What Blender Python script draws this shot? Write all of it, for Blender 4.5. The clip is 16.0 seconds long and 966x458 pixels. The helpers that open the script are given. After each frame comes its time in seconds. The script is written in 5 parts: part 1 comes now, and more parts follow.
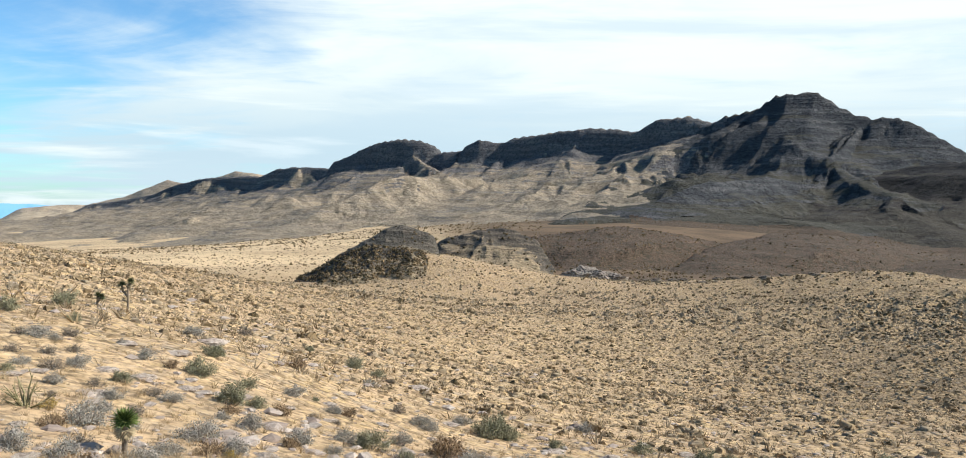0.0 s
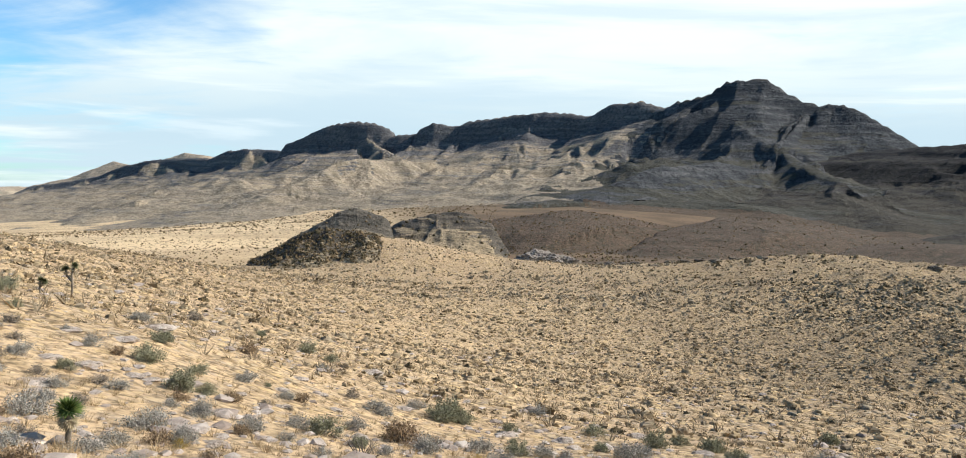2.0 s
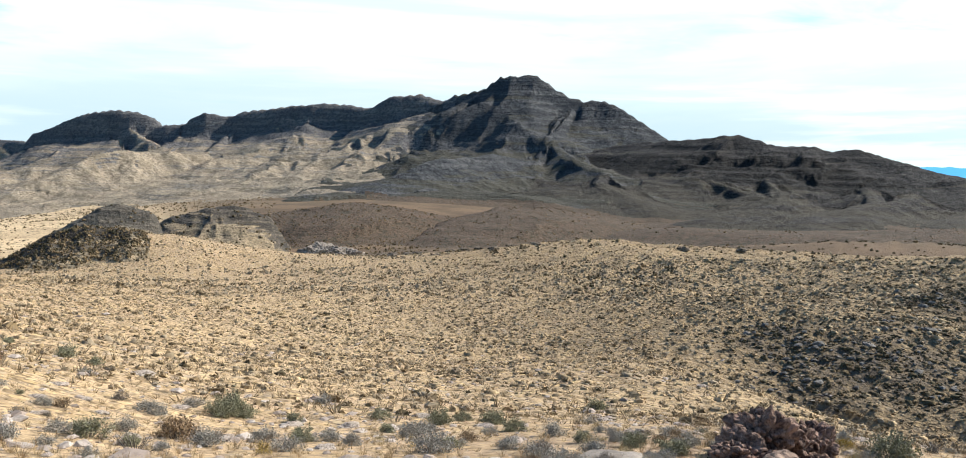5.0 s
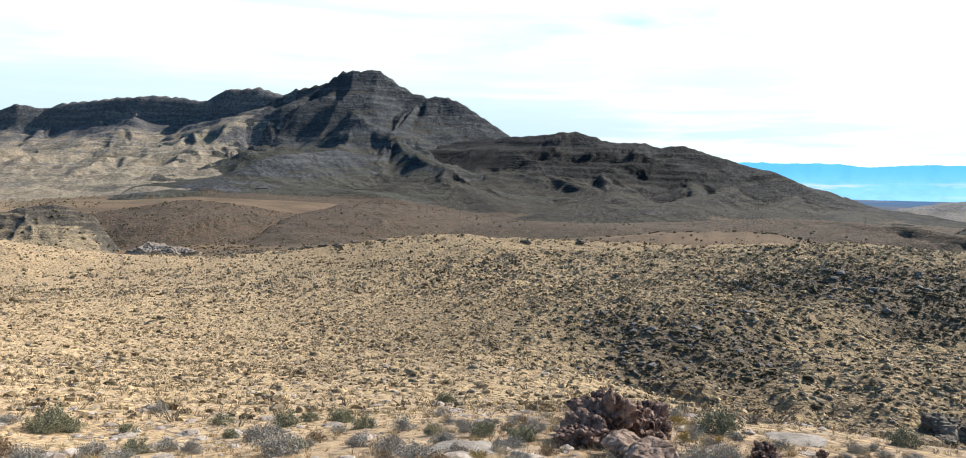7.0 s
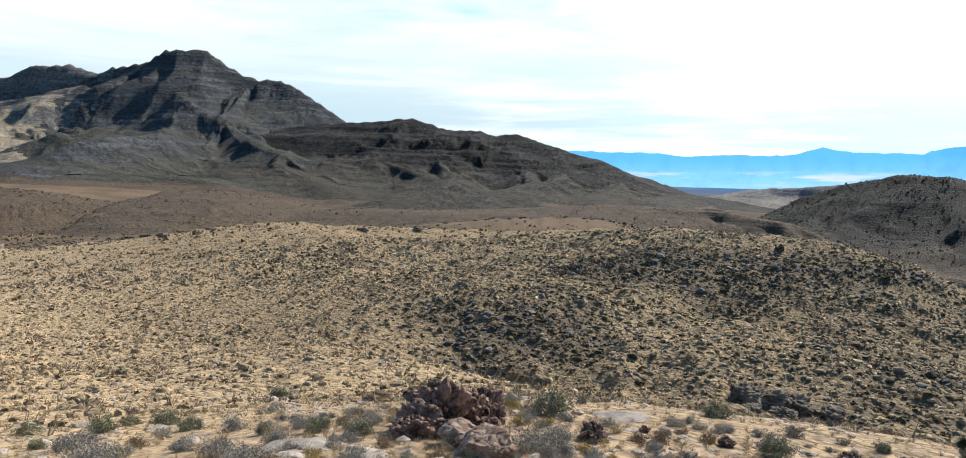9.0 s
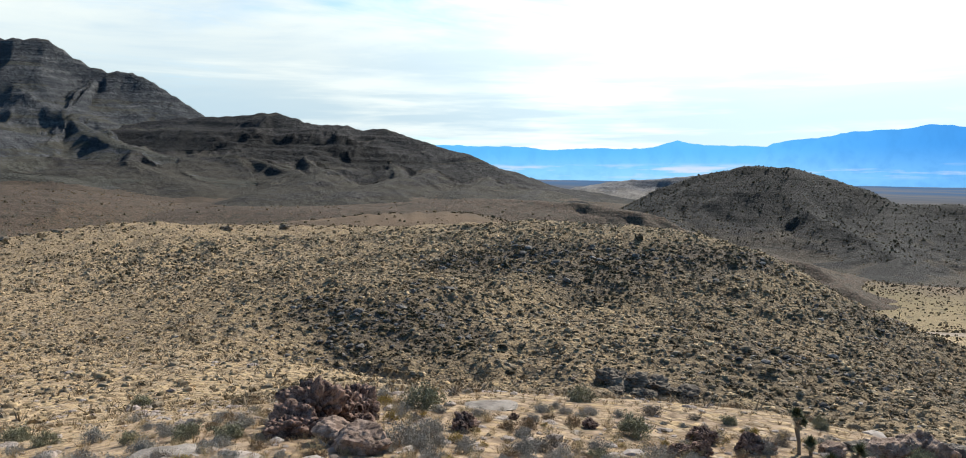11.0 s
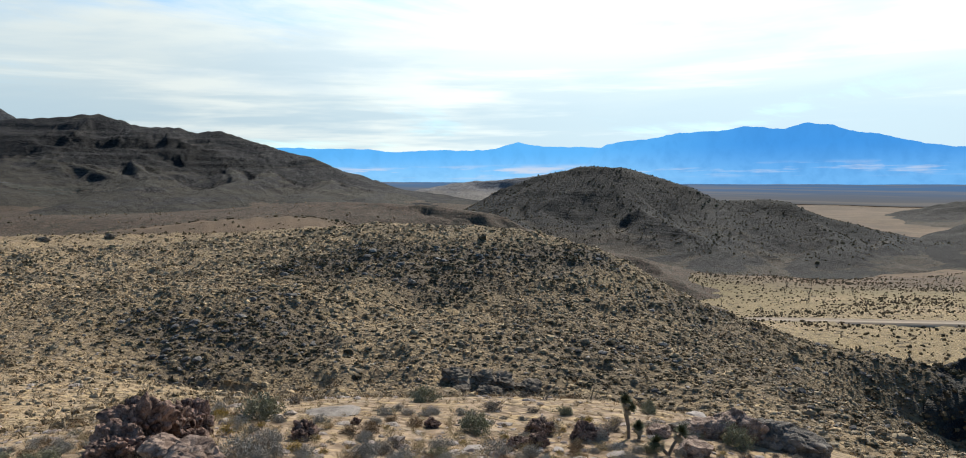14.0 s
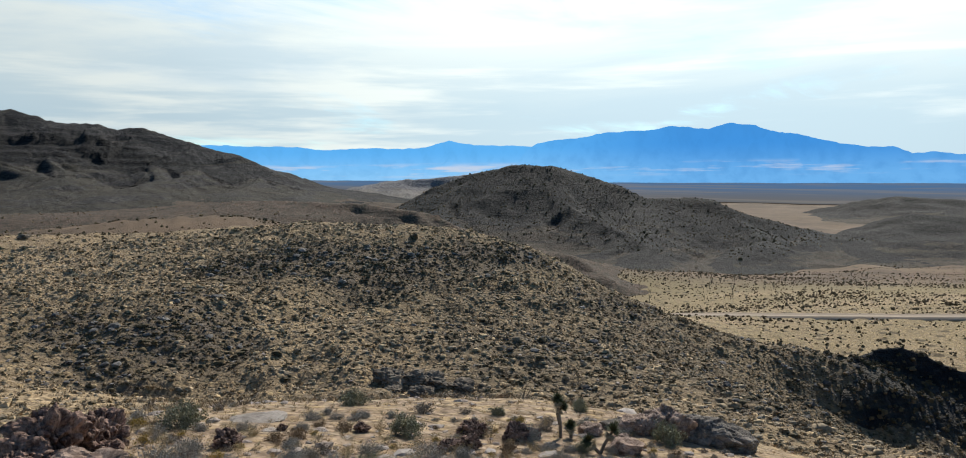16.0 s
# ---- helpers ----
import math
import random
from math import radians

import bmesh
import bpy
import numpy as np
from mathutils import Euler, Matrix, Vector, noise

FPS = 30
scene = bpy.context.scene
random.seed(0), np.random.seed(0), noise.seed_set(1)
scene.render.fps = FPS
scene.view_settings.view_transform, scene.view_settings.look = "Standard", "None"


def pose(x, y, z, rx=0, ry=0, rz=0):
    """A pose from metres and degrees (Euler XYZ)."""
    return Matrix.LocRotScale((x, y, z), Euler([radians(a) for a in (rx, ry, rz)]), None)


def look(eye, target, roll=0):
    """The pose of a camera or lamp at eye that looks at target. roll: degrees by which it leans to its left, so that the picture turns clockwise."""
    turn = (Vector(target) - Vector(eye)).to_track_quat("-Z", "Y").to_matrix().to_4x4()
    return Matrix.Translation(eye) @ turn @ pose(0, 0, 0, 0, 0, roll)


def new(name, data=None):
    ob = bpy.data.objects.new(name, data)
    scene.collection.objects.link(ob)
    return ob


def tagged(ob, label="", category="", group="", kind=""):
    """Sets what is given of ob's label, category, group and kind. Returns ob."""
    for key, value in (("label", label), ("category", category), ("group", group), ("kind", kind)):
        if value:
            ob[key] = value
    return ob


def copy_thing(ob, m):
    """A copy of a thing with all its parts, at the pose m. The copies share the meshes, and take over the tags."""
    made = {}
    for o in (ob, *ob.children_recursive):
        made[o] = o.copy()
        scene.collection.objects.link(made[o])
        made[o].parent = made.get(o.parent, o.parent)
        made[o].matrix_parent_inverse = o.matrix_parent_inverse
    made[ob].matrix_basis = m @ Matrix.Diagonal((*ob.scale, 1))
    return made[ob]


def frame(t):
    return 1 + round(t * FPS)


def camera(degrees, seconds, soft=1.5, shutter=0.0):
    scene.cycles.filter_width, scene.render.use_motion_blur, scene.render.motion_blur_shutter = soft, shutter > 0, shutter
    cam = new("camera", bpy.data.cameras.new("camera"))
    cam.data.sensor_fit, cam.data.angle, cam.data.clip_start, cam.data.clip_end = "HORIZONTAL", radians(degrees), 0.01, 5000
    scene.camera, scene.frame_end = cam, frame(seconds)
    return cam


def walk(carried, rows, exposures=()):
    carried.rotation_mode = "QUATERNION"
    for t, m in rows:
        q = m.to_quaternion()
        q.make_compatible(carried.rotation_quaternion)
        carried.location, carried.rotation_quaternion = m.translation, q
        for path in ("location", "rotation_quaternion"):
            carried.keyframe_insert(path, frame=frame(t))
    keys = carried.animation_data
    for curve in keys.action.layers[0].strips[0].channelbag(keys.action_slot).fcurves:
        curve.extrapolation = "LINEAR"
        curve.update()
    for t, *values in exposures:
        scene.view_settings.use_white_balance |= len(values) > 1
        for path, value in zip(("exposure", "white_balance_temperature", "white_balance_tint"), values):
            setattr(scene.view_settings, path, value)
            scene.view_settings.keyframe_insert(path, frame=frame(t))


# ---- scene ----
cam = camera(61.6, 16.0, soft=1.0)
# seconds, place in metres, turn in degrees
ROWS = [
    (0, -0.000, 0.000, 55.000, 88.76, -1.44, 8.11),
    (0.5, -0.035, 0.069, 54.981, 88.54, -1.48, 8.05),
    (1, -0.044, 0.113, 54.988, 88.22, -1.48, 7.58),
    (1.5, -0.037, 0.114, 55.001, 87.97, -1.55, 6.53),
    (2, -0.009, 0.068, 55.016, 87.68, -1.65, 4.90),
    (2.5, 0.027, -0.003, 55.039, 87.50, -1.70, 2.69),
    (3, 0.026, -0.064, 55.051, 87.44, -1.54, -0.11),
    (3.5, 0.025, -0.116, 55.023, 87.38, -1.43, -2.77),
    (4, 0.054, -0.167, 54.931, 87.40, -1.42, -5.34),
    (6.5, -0.028, -0.208, 54.727, 87.43, -0.38, -18.41),
    (7, 0.007, -0.161, 54.751, 87.33, -0.56, -21.33),
    (7.5, 0.046, -0.095, 54.774, 87.11, -0.94, -24.41),
    (8, 0.070, -0.048, 54.773, 86.89, -1.13, -27.42),
    (8.5, 0.121, -0.037, 54.803, 86.63, -0.88, -30.23),
    (9, 0.125, -0.065, 54.824, 86.53, -0.71, -32.78),
    (9.5, 0.069, -0.124, 54.851, 86.43, -0.58, -35.24),
    (10, 0.008, -0.207, 54.906, 86.34, -0.42, -37.60),
    (12.5, -0.225, -0.707, 54.929, 86.20, 0.49, -47.90),
    (13, -0.215, -0.741, 54.927, 86.30, 0.64, -49.65),
    (13.5, -0.146, -0.705, 54.932, 86.37, 0.61, -51.23),
    (14, -0.052, -0.656, 54.934, 86.29, 0.62, -52.95),
    (14.5, 0.043, -0.625, 54.951, 86.21, 0.58, -54.61),
    (15, 0.115, -0.585, 54.967, 86.13, 0.47, -56.31),
    (15.5, 0.178, -0.541, 54.955, 86.12, 0.49, -57.40),
    (16, 0.243, -0.490, 54.930, 86.13, 0.56, -57.77),
]
walk(cam, [(t, pose(x, y, z, rx, ry, rz)) for t, x, y, z, rx, ry, rz in ROWS], [(0, 0.58), (2, 0.60), (4, 0.72), (7, 0.80), (8.5, 0.70), (10, 0.55), (12.5, 0.40), (14, 0.28), (16, 0.16)])

# ---------------------------------------------------------------- light
SUN_AZ, SUN_EL = 76.0, 36.0  # degrees clockwise from +y, degrees up

sun = new("sun", bpy.data.lights.new("sun", "SUN"))
sun.data.energy, sun.data.angle, sun.data.color = 4.8, radians(0.6), (1.0, 0.95, 0.86)
sun_way = Vector((math.sin(radians(SUN_AZ)) * math.cos(radians(SUN_EL)), math.cos(radians(SUN_AZ)) * math.cos(radians(SUN_EL)), math.sin(radians(SUN_EL))))
sun.matrix_world = look((0, 0, 400), Vector((0, 0, 400)) - sun_way)


class Net:
    """A short way to write node trees."""

    def __init__(self, tree):
        self.tree = tree
        tree.nodes.clear()

    def node(self, kind, inputs=None, **settings):
        made = self.tree.nodes.new(kind)
        if "operation" in settings:
            made.operation = settings["operation"]
        if "use_clamp" in settings:
            made.use_clamp = settings["use_clamp"]
        if "data_type" in settings:
            made.data_type = settings["data_type"]
        if "blend_type" in settings:
            made.blend_type = settings["blend_type"]
        if "interpolation_type" in settings:
            made.interpolation_type = settings["interpolation_type"]
        if "attribute_name" in settings:
            made.attribute_name = settings["attribute_name"]
        if "sky_type" in settings:
            made.sky_type = settings["sky_type"]
        if "sun_disc" in settings:
            made.sun_disc = settings["sun_disc"]
        if "sun_elevation" in settings:
            made.sun_elevation = settings["sun_elevation"]
        if "sun_rotation" in settings:
            made.sun_rotation = settings["sun_rotation"]
        if "altitude" in settings:
            made.altitude = settings["altitude"]
        for key, value in (inputs or {}).items():
            if isinstance(value, bpy.types.NodeSocket):
                self.tree.links.new(value, made.inputs[key])
            else:
                made.inputs[key].default_value = value
        return made

    def math(self, operation, a, b=0.0, clamp=False):
        return self.node("ShaderNodeMath", {0: a, 1: b}, operation=operation, use_clamp=clamp).outputs[0]

    def noise(self, vector, scale, detail=4.0, rough=0.55, warp=0.0):
        return self.node("ShaderNodeTexNoise", {"Vector": vector, "Scale": scale, "Detail": detail, "Roughness": rough, "Distortion": warp}).outputs["Fac"]

    def ramp(self, value, low, high, to_low=0.0, to_high=1.0):
        return self.node("ShaderNodeMapRange", {"Value": value, "From Min": low, "From Max": high, "To Min": to_low, "To Max": to_high}, interpolation_type="SMOOTHSTEP").outputs[0]

    def mix(self, fac, a, b, blend="MIX"):
        made = self.node("ShaderNodeMix", data_type="RGBA", blend_type=blend)
        for socket, value in ((made.inputs[0], fac), (made.inputs[6], a), (made.inputs[7], b)):
            if isinstance(value, bpy.types.NodeSocket):
                self.tree.links.new(value, socket)
            else:
                socket.default_value = value if isinstance(value, float) else (*value[:3], 1.0)
        return made.outputs[2]

    def stretch(self, vector, sx, sy, sz):
        return self.node("ShaderNodeVectorMath", {0: vector, 1: (sx, sy, sz)}, operation="MULTIPLY").outputs[0]


def make_world():
    world = bpy.data.worlds.new("sky")
    scene.world = world
    world.use_nodes = True
    net = Net(world.node_tree)
    sky = net.node("ShaderNodeTexSky", sky_type="NISHITA", sun_disc=False, sun_elevation=radians(SUN_EL), sun_rotation=radians(SUN_AZ), altitude=900.0)
    way = net.node("ShaderNodeTexCoord").outputs["Generated"]
    split = net.node("ShaderNodeSeparateXYZ", {0: way})
    up = net.math("ADD", net.math("MAXIMUM", split.outputs[2], 0.0), 0.10)
    flat = net.node("ShaderNodeCombineXYZ", {0: net.math("DIVIDE", split.outputs[0], up), 1: net.math("DIVIDE", split.outputs[1], up), 2: 0.0}).outputs[0]
    sheet = net.noise(net.stretch(flat, 0.8, 1.0, 1.0), 0.62, 9.0, 0.52, 0.4)
    wisps = net.noise(net.stretch(flat, 0.6, 1.4, 1.0), 1.7, 8.0, 0.6, 0.8)
    # the cloud sheet thins out towards the north-west and overhead
    clear = net.node("ShaderNodeVectorMath", {0: way, 1: (-0.66, 0.68, 0.34)}, operation="DOT_PRODUCT").outputs["Value"]
    thin = net.math("ADD", net.ramp(clear, 0.86, 1.02, 0.0, 0.24), net.ramp(split.outputs[2], 0.32, 0.50, 0.0, 0.45))
    west = net.node("ShaderNodeVectorMath", {0: way, 1: (-0.93, -0.37, 0.0)}, operation="DOT_PRODUCT").outputs["Value"]
    thin = net.math("ADD", thin, net.ramp(west, 0.42, 0.75, 0.0, 0.45))
    south = net.node("ShaderNodeVectorMath", {0: way, 1: (0.1, -0.99, 0.1)}, operation="DOT_PRODUCT").outputs["Value"]
    thin = net.math("ADD", thin, net.ramp(south, 0.12, 0.5, 0.0, 0.5))
    amount = net.math("SUBTRACT", net.math("ADD", net.math("MULTIPLY", sheet, 0.72), net.math("MULTIPLY", wisps, 0.28)), thin)
    cover = net.ramp(amount, 0.22, 0.46)
    grey = net.ramp(net.noise(net.stretch(way, 1.0, 1.0, 7.0), 1.9, 7.0, 0.58, 0.5), 0.44, 0.62)
    glow = net.ramp(net.node("ShaderNodeVectorMath", {0: way, 1: tuple(sun_way)}, operation="DOT_PRODUCT").outputs["Value"], 0.60, 0.95)
    cloud = net.mix(net.math("MULTIPLY", grey, 0.55), (0.94, 1.03, 1.015), (0.58, 0.77, 0.92))
    bands = net.ramp(net.noise(net.stretch(way, 1.2, 1.2, 15.0), 1.7, 6.0, 0.55, 0.3), 0.34, 0.48, 0.05, 1.0)
    low = net.math("MULTIPLY", net.ramp(split.outputs[2], 0.06, 0.20, 0.9, 0.0), bands)
    cloud = net.mix(low, cloud, (0.57, 0.75, 0.86))
    cloud = net.mix(glow, cloud, (1.5, 1.48, 1.45), "MULTIPLY")
    blue = net.mix(1.0, sky.outputs[0], (0.095, 0.15, 0.18), "MULTIPLY")
    blue = net.mix(net.ramp(split.outputs[2], 0.35, 0.8, 0.0, 0.6), blue, (0.02, 0.05, 0.12))
    net.node("ShaderNodeOutputWorld", {"Surface": net.node("ShaderNodeBackground", {"Color": net.mix(cover, blue, cloud), "Strength": 0.70}).outputs[0]})


make_world()

# ---------------------------------------------------------------- materials


def principled(net, colour, rough=0.95, bump=None, strength=0.4, distance=0.1):
    ins = {"Base Color": colour, "Roughness": rough, "Specular IOR Level": 0.15}
    if bump is not None:
        ins["Normal"] = net.node("ShaderNodeBump", {"Height": bump, "Strength": strength, "Distance": distance}).outputs[0]
    net.node("ShaderNodeOutputMaterial", {"Surface": net.node("ShaderNodeBsdfPrincipled", ins).outputs[0]})


def material(name):
    made = bpy.data.materials.new(name)
    made.use_nodes = True
    return made, Net(made.node_tree)


def attribute(net, name):
    return net.node("ShaderNodeAttribute", attribute_name=name).outputs["Fac"]


def make_soil():
    """Sandy, gravelly slope with dry grass; dark patches of stone and painted shade; specks of shrubs far out on the
    plain.
    """
    made, net = material("desert_soil")
    at = net.node("ShaderNodeNewGeometry").outputs["Position"]
    broad, mid, fine = net.noise(at, 0.035, 5), net.noise(at, 0.35, 5, 0.6), net.noise(at, 4.0, 5, 0.65)
    sand = net.mix(net.ramp(mid, 0.35, 0.7), (0.52, 0.392, 0.258), (0.40, 0.305, 0.21))
    sand = net.mix(net.ramp(broad, 0.42, 0.62, 0.0, 0.7), sand, (0.55, 0.425, 0.275))
    sand = net.mix(net.ramp(net.noise(at, 1.1, 4, 0.6), 0.56, 0.70, 0.0, 0.8), sand, (0.40, 0.335, 0.28))
    sand = net.mix(net.ramp(fine, 0.46, 0.62, 0.0, 0.85), sand, (0.15, 0.112, 0.078))
    pebble = net.node("ShaderNodeTexVoronoi", {"Vector": at, "Scale": 3.2, "Randomness": 1.0}).outputs["Distance"]
    pebble = net.math("MULTIPLY", net.ramp(pebble, 0.36, 0.2), net.ramp(net.noise(at, 0.6, 4, 0.6), 0.42, 0.58))
    sand = net.mix(net.math("MULTIPLY", pebble, 0.85), sand, (0.13, 0.105, 0.07))
    sand = net.mix(net.math("MULTIPLY", attribute(net, "plain"), net.ramp(net.noise(net.stretch(at, 1.0, 0.4, 1.0), 0.03, 5, 0.6), 0.30, 0.5, 0.5, 0.95)), sand, (0.205, 0.168, 0.090))
    bands = net.ramp(net.noise(net.stretch(at, 0.3, 1.0, 1.0), 0.014, 6, 0.62), 0.38, 0.62, 0.25, 0.9)
    sand = net.mix(net.math("MULTIPLY", attribute(net, "straw"), bands), sand, (0.64, 0.51, 0.34))
    earth = net.mix(net.ramp(net.noise(at, 0.09, 6, 0.7), 0.42, 0.58), (0.060, 0.047, 0.033), (0.215, 0.165, 0.10))
    sand = net.mix(attribute(net, "brush"), sand, earth)
    near = net.node("ShaderNodeVectorMath", {0: at, 1: (14.0, 13.0, 48.5)}, operation="DISTANCE").outputs["Value"]
    sand = net.mix(net.ramp(near, 16.0, 9.0, 0.0, 0.9), sand, net.mix(net.ramp(net.noise(at, 1.7, 6, 0.7), 0.38, 0.62), (0.15, 0.107, 0.077), (0.38, 0.295, 0.222)))
    # low tufts and cushions, too small to stand apart
    wild = attribute(net, "wild")
    bent = net.node("ShaderNodeVectorMath", {0: at, 1: net.stretch(net.node("ShaderNodeTexNoise", {"Vector": at, "Scale": 3.0}).outputs["Color"], 0.35, 0.35, 0.35)}, operation="ADD").outputs[0]
    mounds = []
    for size, low in ((1.5, 0.36), (3.1, 0.34)):
        cell = net.node("ShaderNodeTexVoronoi", {"Vector": bent, "Scale": size, "Randomness": 1.0})
        ramp = net.node("ShaderNodeValToRGB", {0: net.node("ShaderNodeSeparateXYZ", {0: cell.outputs["Color"]}).outputs[0]})
        stops = ((0.0, (0.075, 0.058, 0.036)), (0.22, (0.20, 0.145, 0.085)), (0.45, (0.34, 0.255, 0.16)), (0.62, (0.36, 0.31, 0.25)), (0.78, (0.48, 0.36, 0.19)), (1.0, (0.54, 0.42, 0.27)))
        while len(ramp.color_ramp.elements) < len(stops):
            ramp.color_ramp.elements.new(0.5)
        for element, (place, shade) in zip(ramp.color_ramp.elements, stops):
            element.position, element.color = place, (*shade, 1)
        mound = net.math("MULTIPLY", net.ramp(cell.outputs["Distance"], 0.60, 0.30), net.ramp(net.math("ADD", net.noise(at, 0.23 * size, 4, 0.6), net.math("MULTIPLY", attribute(net, "brush"), 0.10)), low, low + 0.14))
        leaf = net.mix(net.math("MULTIPLY", attribute(net, "brush"), 0.6), ramp.outputs[0], (0.10, 0.074, 0.045))
        sand = net.mix(net.math("MULTIPLY", net.math("MULTIPLY", mound, wild), 0.9), sand, leaf)
        mounds.append(net.math("MULTIPLY", net.math("MULTIPLY", mound, wild), 1.0 / size))
    # stony: dark stone, and the hollow's shade put in as dark colour
    stony = net.math("MULTIPLY", attribute(net, "stony"), net.ramp(net.noise(at, 0.45, 6, 0.7), 0.36, 0.56))
    stone = net.mix(fine, (0.05, 0.041, 0.033), (0.17, 0.14, 0.112))
    colour = net.mix(stony, sand, stone)
    # far scrub; the eastern plain's dark brown apron also stands in for cloud shadow
    cells = net.node("ShaderNodeTexVoronoi", {"Vector": at, "Scale": 0.17, "Randomness": 1.0}).outputs["Distance"]
    cells2 = net.node("ShaderNodeTexVoronoi", {"Vector": at, "Scale": 0.4, "Randomness": 1.0}).outputs["Distance"]
    thick = attribute(net, "thick")
    apron = net.mix(net.ramp(net.noise(at, 0.02, 5, 0.6), 0.35, 0.65), (0.15, 0.105, 0.072), (0.085, 0.062, 0.044))
    colour = net.mix(net.math("MULTIPLY", thick, net.ramp(net.noise(net.stretch(at, 1.0, 0.4, 1.0), 0.006, 5, 0.6), 0.20, 0.5, 0.65, 1.0)), colour, apron)
    streak = net.ramp(net.noise(net.stretch(at, 0.4, 1.0, 1.0), 0.010, 5, 0.6), 0.36, 0.6)
    scrub = net.math("MAXIMUM", net.ramp(cells, 0.30, 0.18), net.math("MULTIPLY", net.ramp(cells2, 0.36, 0.2), streak))
    scrub = net.math("MULTIPLY", scrub, net.math("MULTIPLY", attribute(net, "scrub"), 0.9))
    colour = net.mix(scrub, colour, (0.075, 0.06, 0.04))
    rise = net.math("ADD", net.math("ADD", net.math("MULTIPLY", mid, 0.6), net.math("MULTIPLY", fine, 0.25)), net.math("ADD", net.math("MULTIPLY", mounds[0], 1.5), mounds[1]))
    colour = net.mix(1.0, colour, (1.03, 0.965, 0.86), "MULTIPLY")
    principled(net, colour, 0.97, rise, 0.7, 0.17)
    return made


def make_mountain(name, rock_dark, rock_light, soil, cut, scale=1.0, speck=0.6, band=0.045, soil_b=None, mottle=0.75, spread=1.05, shade_or_cap=None):
    """Bedded rock on the steep faces, scree and thin scrub on the gentler ones. cut: the normal's z below which rock shows."""
    made, net = material(name)
    geo = net.node("ShaderNodeNewGeometry")
    at, up = geo.outputs["Position"], net.node("ShaderNodeSeparateXYZ", {0: geo.outputs["Normal"]}).outputs[2]
    broad, mid, fine = net.noise(at, 0.006 * scale, 6, 0.6), net.noise(at, 0.03 * scale, 6, 0.65), net.noise(at, 0.16 * scale, 5, 0.7)
    bent = net.node("ShaderNodeVectorMath", {0: net.stretch(at, 0.002 * scale, 0.002 * scale, band * scale), 1: net.node("ShaderNodeCombineXYZ", {2: net.math("MULTIPLY", broad, 1.4)}).outputs[0]}, operation="ADD").outputs[0]
    beds = net.noise(bent, 2.2, 6, 0.7)
    rock = net.mix(net.ramp(beds, 0.40, 0.72), rock_dark, rock_light)
    rock = net.mix(net.ramp(mid, 0.45, 0.65, 0.0, 0.6), rock, rock_dark)
    grit = net.noise(at, 0.5 * scale, 4, 0.7)
    rock = net.mix(net.ramp(fine, 0.45, 0.60, 0.0, 0.75), rock, tuple(c * 0.5 for c in rock_dark))
    rock = net.mix(net.ramp(grit, 0.52, 0.66, 0.0, 0.35), rock, tuple(c * 1.3 for c in rock_light))
    earth = net.mix(net.ramp(mid, 0.35, 0.65), soil, soil_b or tuple(c * 0.72 for c in soil))
    cells = net.node("ShaderNodeTexVoronoi", {"Vector": at, "Scale": 0.2 * scale, "Randomness": 1.0}).outputs["Distance"]
    earth = net.mix(net.ramp(fine, 0.46, 0.60, 0.0, mottle), earth, tuple(c * 0.5 for c in soil))
    # thin ledges of the beds crop out of the scree
    thin = net.noise(net.stretch(bent, 1.0, 1.0, 2.6), 2.2, 5, 0.65)
    earth = net.mix(net.math("MULTIPLY", net.ramp(thin, 0.54, 0.62), net.ramp(broad, 0.38, 0.6, 0.25, 0.85)), earth, tuple(0.5 * (c + d) for c, d in zip(rock_dark, rock_light)))
    cells2 = net.node("ShaderNodeTexVoronoi", {"Vector": at, "Scale": 0.075 * scale, "Randomness": 1.0}).outputs["Distance"]
    dots = net.math("MAXIMUM", net.ramp(cells, 0.48, 0.3), net.math("MULTIPLY", net.ramp(cells2, 0.55, 0.3), net.ramp(mid, 0.45, 0.6)))
    earth = net.mix(net.math("MULTIPLY", dots, speck), earth, (0.05, 0.044, 0.03))
    edge = net.math("ADD", up, net.math("ADD", net.math("MULTIPLY", net.math("SUBTRACT", mid, 0.5), 0.5), net.math("ADD", net.math("MULTIPLY", net.math("SUBTRACT", attribute(net, "flank"), 0.5), spread), net.math("MULTIPLY", net.math("SUBTRACT", beds, 0.5), -1.3))))
    colour = net.mix(net.ramp(edge, cut - 0.09, cut + 0.09), rock, earth)
    if shade_or_cap:  # cliff-band shade painted on the ridge; a dark rock cap on the dome
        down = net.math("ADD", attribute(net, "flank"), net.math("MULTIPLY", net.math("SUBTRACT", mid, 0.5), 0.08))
        dark_band = net.math("MULTIPLY", net.ramp(down, shade_or_cap[0] - 0.02, shade_or_cap[0] + 0.01), net.ramp(down, shade_or_cap[1] + 0.02, shade_or_cap[1] - 0.01))
        colour = net.mix(net.math("MULTIPLY", dark_band, 0.95), colour, net.mix(net.ramp(fine, 0.4, 0.6), tuple(c * 0.5 for c in rock_dark), tuple(c * 0.28 for c in rock_light)))
    principled(net, colour, 0.95, net.math("ADD", net.math("MULTIPLY", beds, 0.7), net.math("MULTIPLY", fine, 0.45)), 1.0, 9.0 / scale)
    return made


